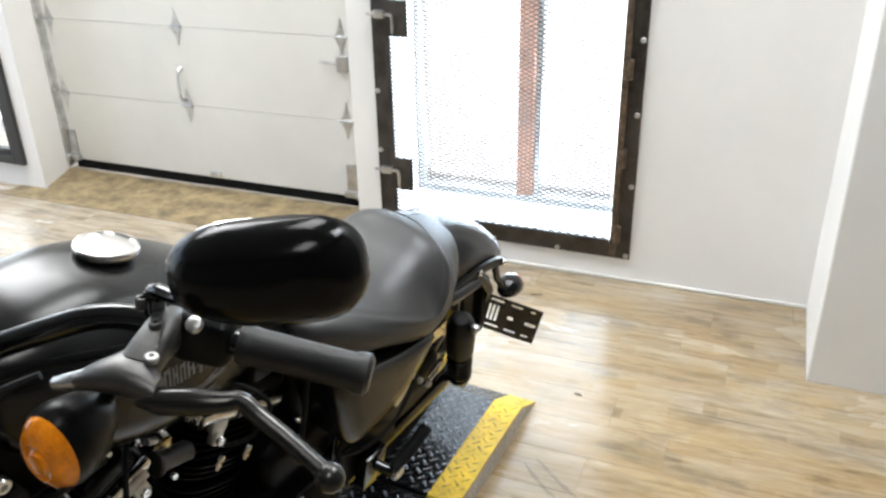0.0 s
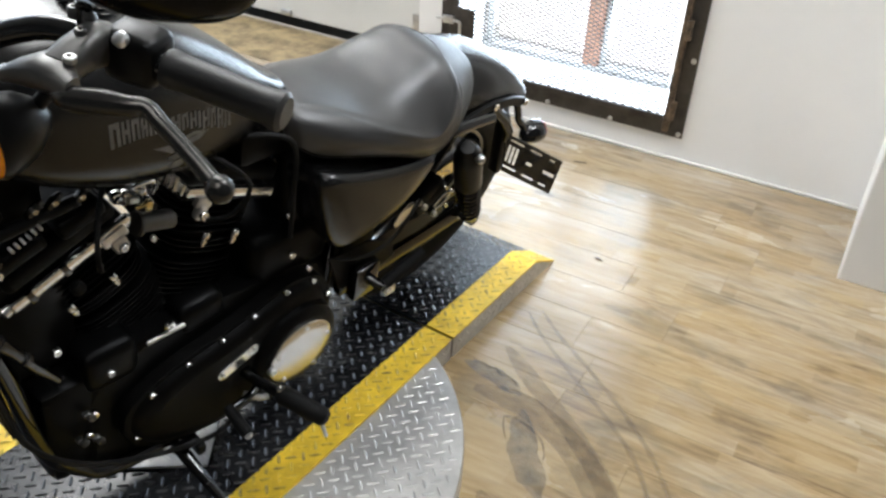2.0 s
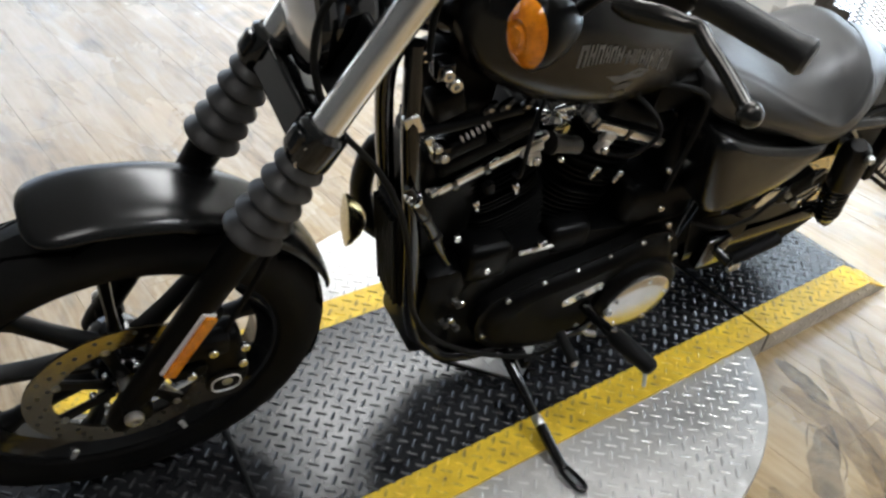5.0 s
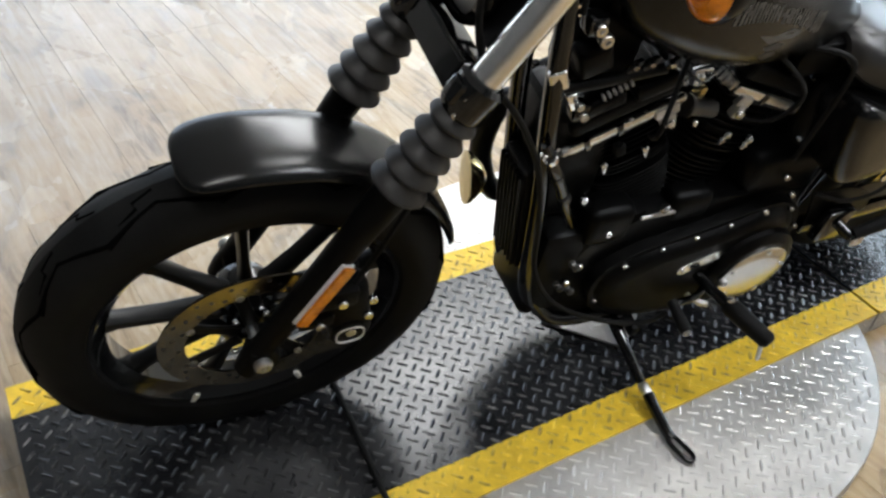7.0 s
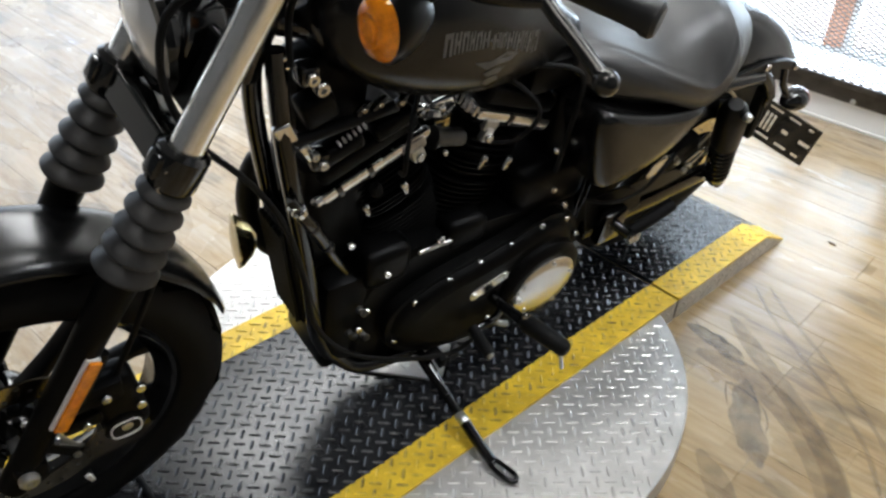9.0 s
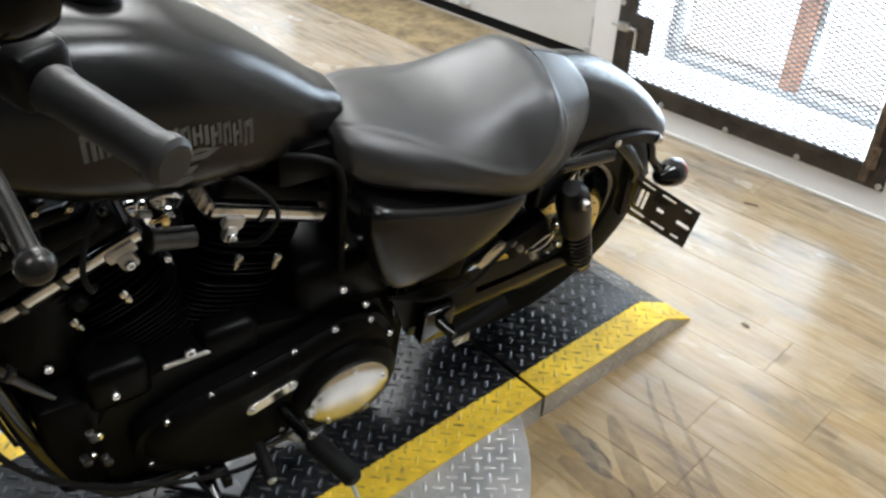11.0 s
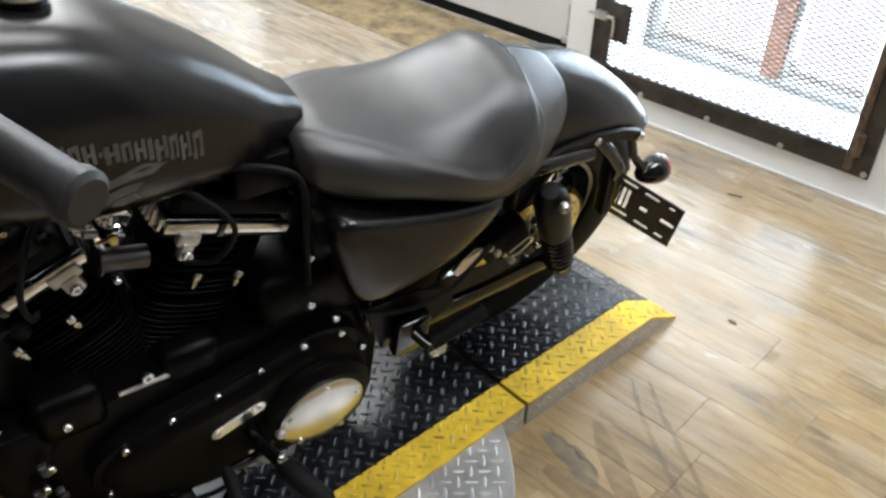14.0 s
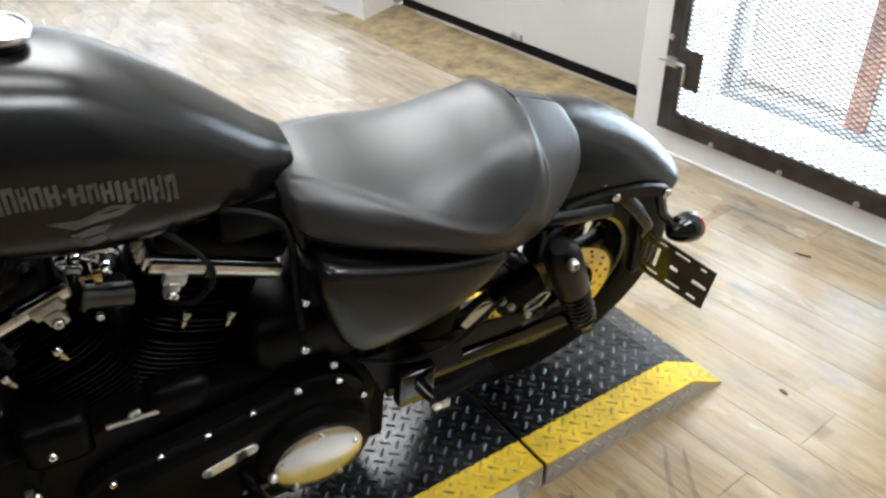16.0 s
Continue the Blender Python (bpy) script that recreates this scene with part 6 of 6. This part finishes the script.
# plate bracket and rear signals
bm = bmesh.new()
o, u, v = Vector((0.087, 1.679, 0.514)), Vector((0.120, 0.090, -0.046)), Vector((-0.016, 0.020, -0.120))
cells_u = [0, 0.10, 0.135, 0.165, 0.205, 0.235, 0.275, 0.305, 0.33, 0.45, 0.55, 0.65, 0.76, 0.80, 0.88, 0.95, 1.0]
cells_v = [0, 0.08, 0.14, 0.24, 0.44, 0.54, 0.72, 0.82, 0.89, 1.0]
holes = {(i, j) for i in range(1, 8) for j in (1, 7)} | {(i, j) for i in (1, 3, 5) for j in (3, 4, 5)}
holes |= {(9, 1), (10, 1), (9, 4), (9, 7), (10, 7), (13, 1), (12, 4), (13, 4), (14, 4), (12, 7), (13, 7)}
n = u.cross(v).normalized() * 0.0025
for i in range(len(cells_u) - 1):
    for j in range(len(cells_v) - 1):
        if (i, j) in holes:
            continue
        q = [o + u * cells_u[a] + v * cells_v[b] for a, b in ((i, j), (i + 1, j), (i + 1, j + 1), (i, j + 1))]
        ring_strip(bm, [[p - n / 2 for p in q], [p + n / 2 for p in q]])
bmesh.ops.remove_doubles(bm, verts=bm.verts[:], dist=1e-5)
pb = part("plate_bracket", bm, GLOSS, BIKE, "slotted black number plate bracket")
bm = bmesh.new()
tube(bm, [(0.075, 1.60, 0.61), (0.09, 1.64, 0.57), (0.092, 1.675, 0.525), (0.085, 1.680, 0.495)], [0.014, 0.014, 0.012, 0.010], 10)
part("bracket_arm", bm, GLOSS, pb)
bm = bmesh.new()
box(bm, (0, 0, 0), (0.030, 0.022, 0.150), 0.006, Matrix.Translation((0.072, 1.682, 0.462)) @ Matrix.Rotation(radians(9), 4, "X"))
part("bracket_mount", bm, PLASTIC, pb)
for s in (1, -1):
    c = Vector((0.105 * s, 1.775, 0.497))
    bm = bmesh.new()
    lathe(bm, [(0.004, -0.052), (0.014, -0.046), (0.024, -0.030), (0.0295, -0.010), (0.030, 0.006), (0.027, 0.012)], c, Y, 22)
    tube(bm, [c - Y * 0.03, Vector((0.095 * s, 1.70, 0.55)), Vector((0.09 * s, 1.68, 0.60))], 0.009, 10)
    ts = part("rear_signal", bm, GLOSS, BIKE, "black rear signal with red lens")
    bm = bmesh.new()
    lathe(bm, [(0.028, 0.010), (0.027, 0.015), (0.018, 0.024), (0.001, 0.028)], c, Y, 22)
    part("lens", bm, RED, ts, "dark red lens")

# cables and hoses
for nm, pts, r in (("clutch_cable", [(0.198, 0.486, 1.10), (0.16, 0.43, 1.075), (0.115, 0.30, 1.05), (0.105, 0.268, 0.97), (0.103, 0.295, 0.86), (0.105, 0.375, 0.75), (0.112, 0.425, 0.65), (0.118, 0.455, 0.53), (0.122, 0.478, 0.41), (0.126, 0.535, 0.310), (0.130, 0.62, 0.235), (0.130, 0.72, 0.172), (0.125, 0.82, 0.125), (0.112, 0.885, 0.118)], 0.0050),
                   ("brake_hose", [(-0.2, 0.53, 1.10), (-0.10, 0.38, 1.00), (0.02, 0.33, 0.86), (0.085, 0.30, 0.80), (0.11, 0.22, 0.62), (0.105, 0.15, 0.45)], 0.0048),
                   ("wire_loom", [(0.24, 0.57, 1.11), (0.12, 0.49, 1.05), (0.05, 0.46, 0.98), (0.045, 0.46, 0.88)], 0.005),
                   ("plug_wire", [(0.03, 0.70, 0.79), (0.07, 0.66, 0.76), (0.10, 0.635, 0.71), (0.095, 0.640, 0.665), (0.07, 0.650, 0.645)], 0.0042),
                   ("plug_wire", [(0.03, 0.80, 0.79), (0.08, 0.86, 0.765), (0.11, 0.895, 0.72), (0.10, 0.870, 0.665), (0.07, 0.84, 0.645)], 0.0042),
                   ("vent_hose", [(0.05, 0.90, 0.775), (0.085, 0.965, 0.775), (0.095, 1.00, 0.74), (0.09, 1.01, 0.62), (0.08, 1.02, 0.52)], 0.005),
                   ("brake_line", [(0.11, 1.10, 0.44), (0.118, 1.15, 0.42), (0.120, 1.21, 0.402), (0.118, 1.28, 0.408), (0.112, 1.33, 0.440), (0.102, 1.375, 0.462)], 0.0045)):
    bm = bmesh.new()
    tube(bm, pts, r, 8, 6)
    part(nm, bm, RUBBER, BIKE)

# ---- small things by the lift ----
t = thing("jack_bracket", PLAT @ pose(-0.28, -0.66, H + 0.0022, 0, 0, 41), "bare aluminium tread-plate wedge under the engine", "bracket")
bm = bmesh.new()
plate(bm, [(-0.105, -0.058), (0.085, -0.062), (0.095, 0.055), (-0.09, 0.06)], 0.006, Matrix.Identity(4), 0.001)
d = part("plate", bm, SILVERPLATE, t)
lugs("tread", grid(-0.085, 0.08, -0.05, 0.05), 0.006, SILVERLUG, d)
t = thing("tie_down_rod", None, "thin black rod lying across the platform", "rod")
bm = bmesh.new()
tube(bm, [(-0.475, -1.230, 0.0745), (-0.285, -1.262, 0.0745), (-0.125, -1.290, 0.0745)], 0.006, 10)
part("rod", bm, RUBBER, t)
# a splinter and grit on the floor
t = thing("wood_splinter", pose(-0.133, 1.193, 0.001, 0, 0, 20), "short brown splinter lying on the floor", "splinter")
bm = bmesh.new()
box(bm, (0, 0, 0.002), (0.045, 0.004, 0.003), 0.001)
part("sliver", bm, RUSTY, t)
t = thing("leaf_scrap", pose(0.155, 0.636, 0.001, 0, 0, -15), "small dark scrap lying on the floor", "scrap")
bm = bmesh.new()
plate(bm, [(-0.012, -0.003), (0.0, -0.006), (0.013, 0.0), (0.004, 0.006), (-0.008, 0.004)], 0.003, Matrix.Identity(4), 0.001)
part("flake", bm, RUSTY, t)


def floor_mark(name, pts, width, mat, label, z=0.0006):
    """A thin scuff along points on the floor, tapering at both ends."""
    bm = bmesh.new()
    q = spline([(x, y) for x, y in pts], 6)
    rr = random.Random(len(q))
    L_, R_ = [], []
    for i, (x, y) in enumerate(q):
        a, b = q[max(i - 1, 0)], q[min(i + 1, len(q) - 1)]
        d = Vector((b[0] - a[0], b[1] - a[1], 0)).normalized()
        n = Vector((-d.y, d.x, 0))
        w = width * (0.25 + 0.75 * min(1, min(i, len(q) - 1 - i) / 4)) * ((0.75 + 0.5 * rr.random()) if width < 0.03 else 1.0) / 2
        L_.append(Vector((x, y, z)) + n * w)
        R_.append(Vector((x, y, z)) - n * w)
    vl, vr = [bm.verts.new(p) for p in L_], [bm.verts.new(p) for p in R_]
    for i in range(len(vl) - 1):
        bm.faces.new((vl[i], vl[i + 1], vr[i + 1], vr[i]))
    return tagged(part(name, bm, mat), label, "floor mark", kind="structure")


def floor_patch(name, c, ru, rv, turn, mat, label, z, seed):
    """An uneven flat patch on the floor."""
    rr = random.Random(seed)
    bm = bmesh.new()
    n, ph = 40, [rr.random() * 6.3 for _ in range(4)]
    vs = []
    for k in range(n):
        a = 2 * math.pi * k / n
        q = 1 + 0.16 * math.sin(2 * a + ph[0]) + 0.12 * math.sin(3 * a + ph[1]) + 0.08 * math.sin(7 * a + ph[2]) + 0.08 * (rr.random() - 0.5)
        u, v = ru * q * math.cos(a), rv * q * math.sin(a)
        vs.append(bm.verts.new((c[0] + u * math.cos(turn) - v * math.sin(turn), c[1] + u * math.sin(turn) + v * math.cos(turn), z)))
    bm.faces.new(vs)
    return tagged(part(name, bm, mat), label, "floor mark", kind="structure")


for k, pts in enumerate(([(0.085, 0.285), (0.17, 0.20), (0.30, 0.10), (0.42, 0.01), (0.52, -0.08), (0.60, -0.20)], [(0.115, 0.31), (0.20, 0.235), (0.34, 0.135), (0.47, 0.03), (0.56, -0.06), (0.66, -0.20)])):
    floor_mark("tyre_scuff", pts, 0.013, STAIN, "faint brown tyre scuff curving over the floor", 0.0006 + 0.0004 * k)
floor_patch("worn_patch", (0.125, 0.0), 0.075, 0.03, -0.25, DULL, "dull worn patch in the vinyl floor", 0.0012, 3)
floor_patch("worn_patch", (0.30, -0.19), 0.11, 0.042, -1.0, DULL, "dull worn patch in the vinyl floor", 0.0014, 8)
for pts, w_ in (([(0.045, 0.035), (0.062, 0.022), (0.08, 0.026), (0.098, 0.020), (0.115, 0.028)], 0.006), ([(0.112, 0.028), (0.135, 0.014), (0.158, 0.016), (0.185, 0.004), (0.20, -0.012)], 0.008),
                ([(0.205, -0.112), (0.235, -0.104), (0.268, -0.112), (0.298, -0.124)], 0.012), ([(0.296, -0.122), (0.318, -0.140), (0.336, -0.168), (0.346, -0.20)], 0.006), ([(0.207, -0.113), (0.222, -0.145), (0.246, -0.18)], 0.006)):
    floor_mark("torn_edge", pts, w_, CRACK, "dark torn edge in the vinyl floor", 0.0018)
for k, (pts, w_) in enumerate((([(0.10, -0.06), (0.24, -0.055), (0.40, -0.13), (0.53, -0.27), (0.60, -0.42)], 0.075), ([(0.10, 0.12), (0.22, 0.03), (0.36, -0.07), (0.50, -0.20), (0.58, -0.34)], 0.05), ([(0.26, -0.34), (0.36, -0.42), (0.44, -0.55)], 0.06))):
    floor_mark("grease_smear", pts, w_, SMEAR, "brown greasy smear sweeping over the floor", 0.0004 + 0.0001 * k)

# ---- floor planks ----
PW, PL = 0.152, 0.92
rng = random.Random(7)
bm = bmesh.new()
box(bm, (0, 0, -0.002), (PL - 0.0006, PW - 0.0005, 0.004), 0.0004, None, 1)
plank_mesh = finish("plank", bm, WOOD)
y = WALL_Y - PW / 2 + 0.004
while y > -2.6:
    x = -4.6 + rng.random() * PL
    while x < 1.9:
        o = new("plank", plank_mesh)
        o.parent = floor
        o.location = (x, y, 0)
        if rng.random() < 0.5:
            o.rotation_euler = (0, 0, math.pi)
        x += PL
    y -= PW
bm = bmesh.new()
block(bm, -4.6, 2.3, -4.6, y + PW / 2, -0.004, 0.0)
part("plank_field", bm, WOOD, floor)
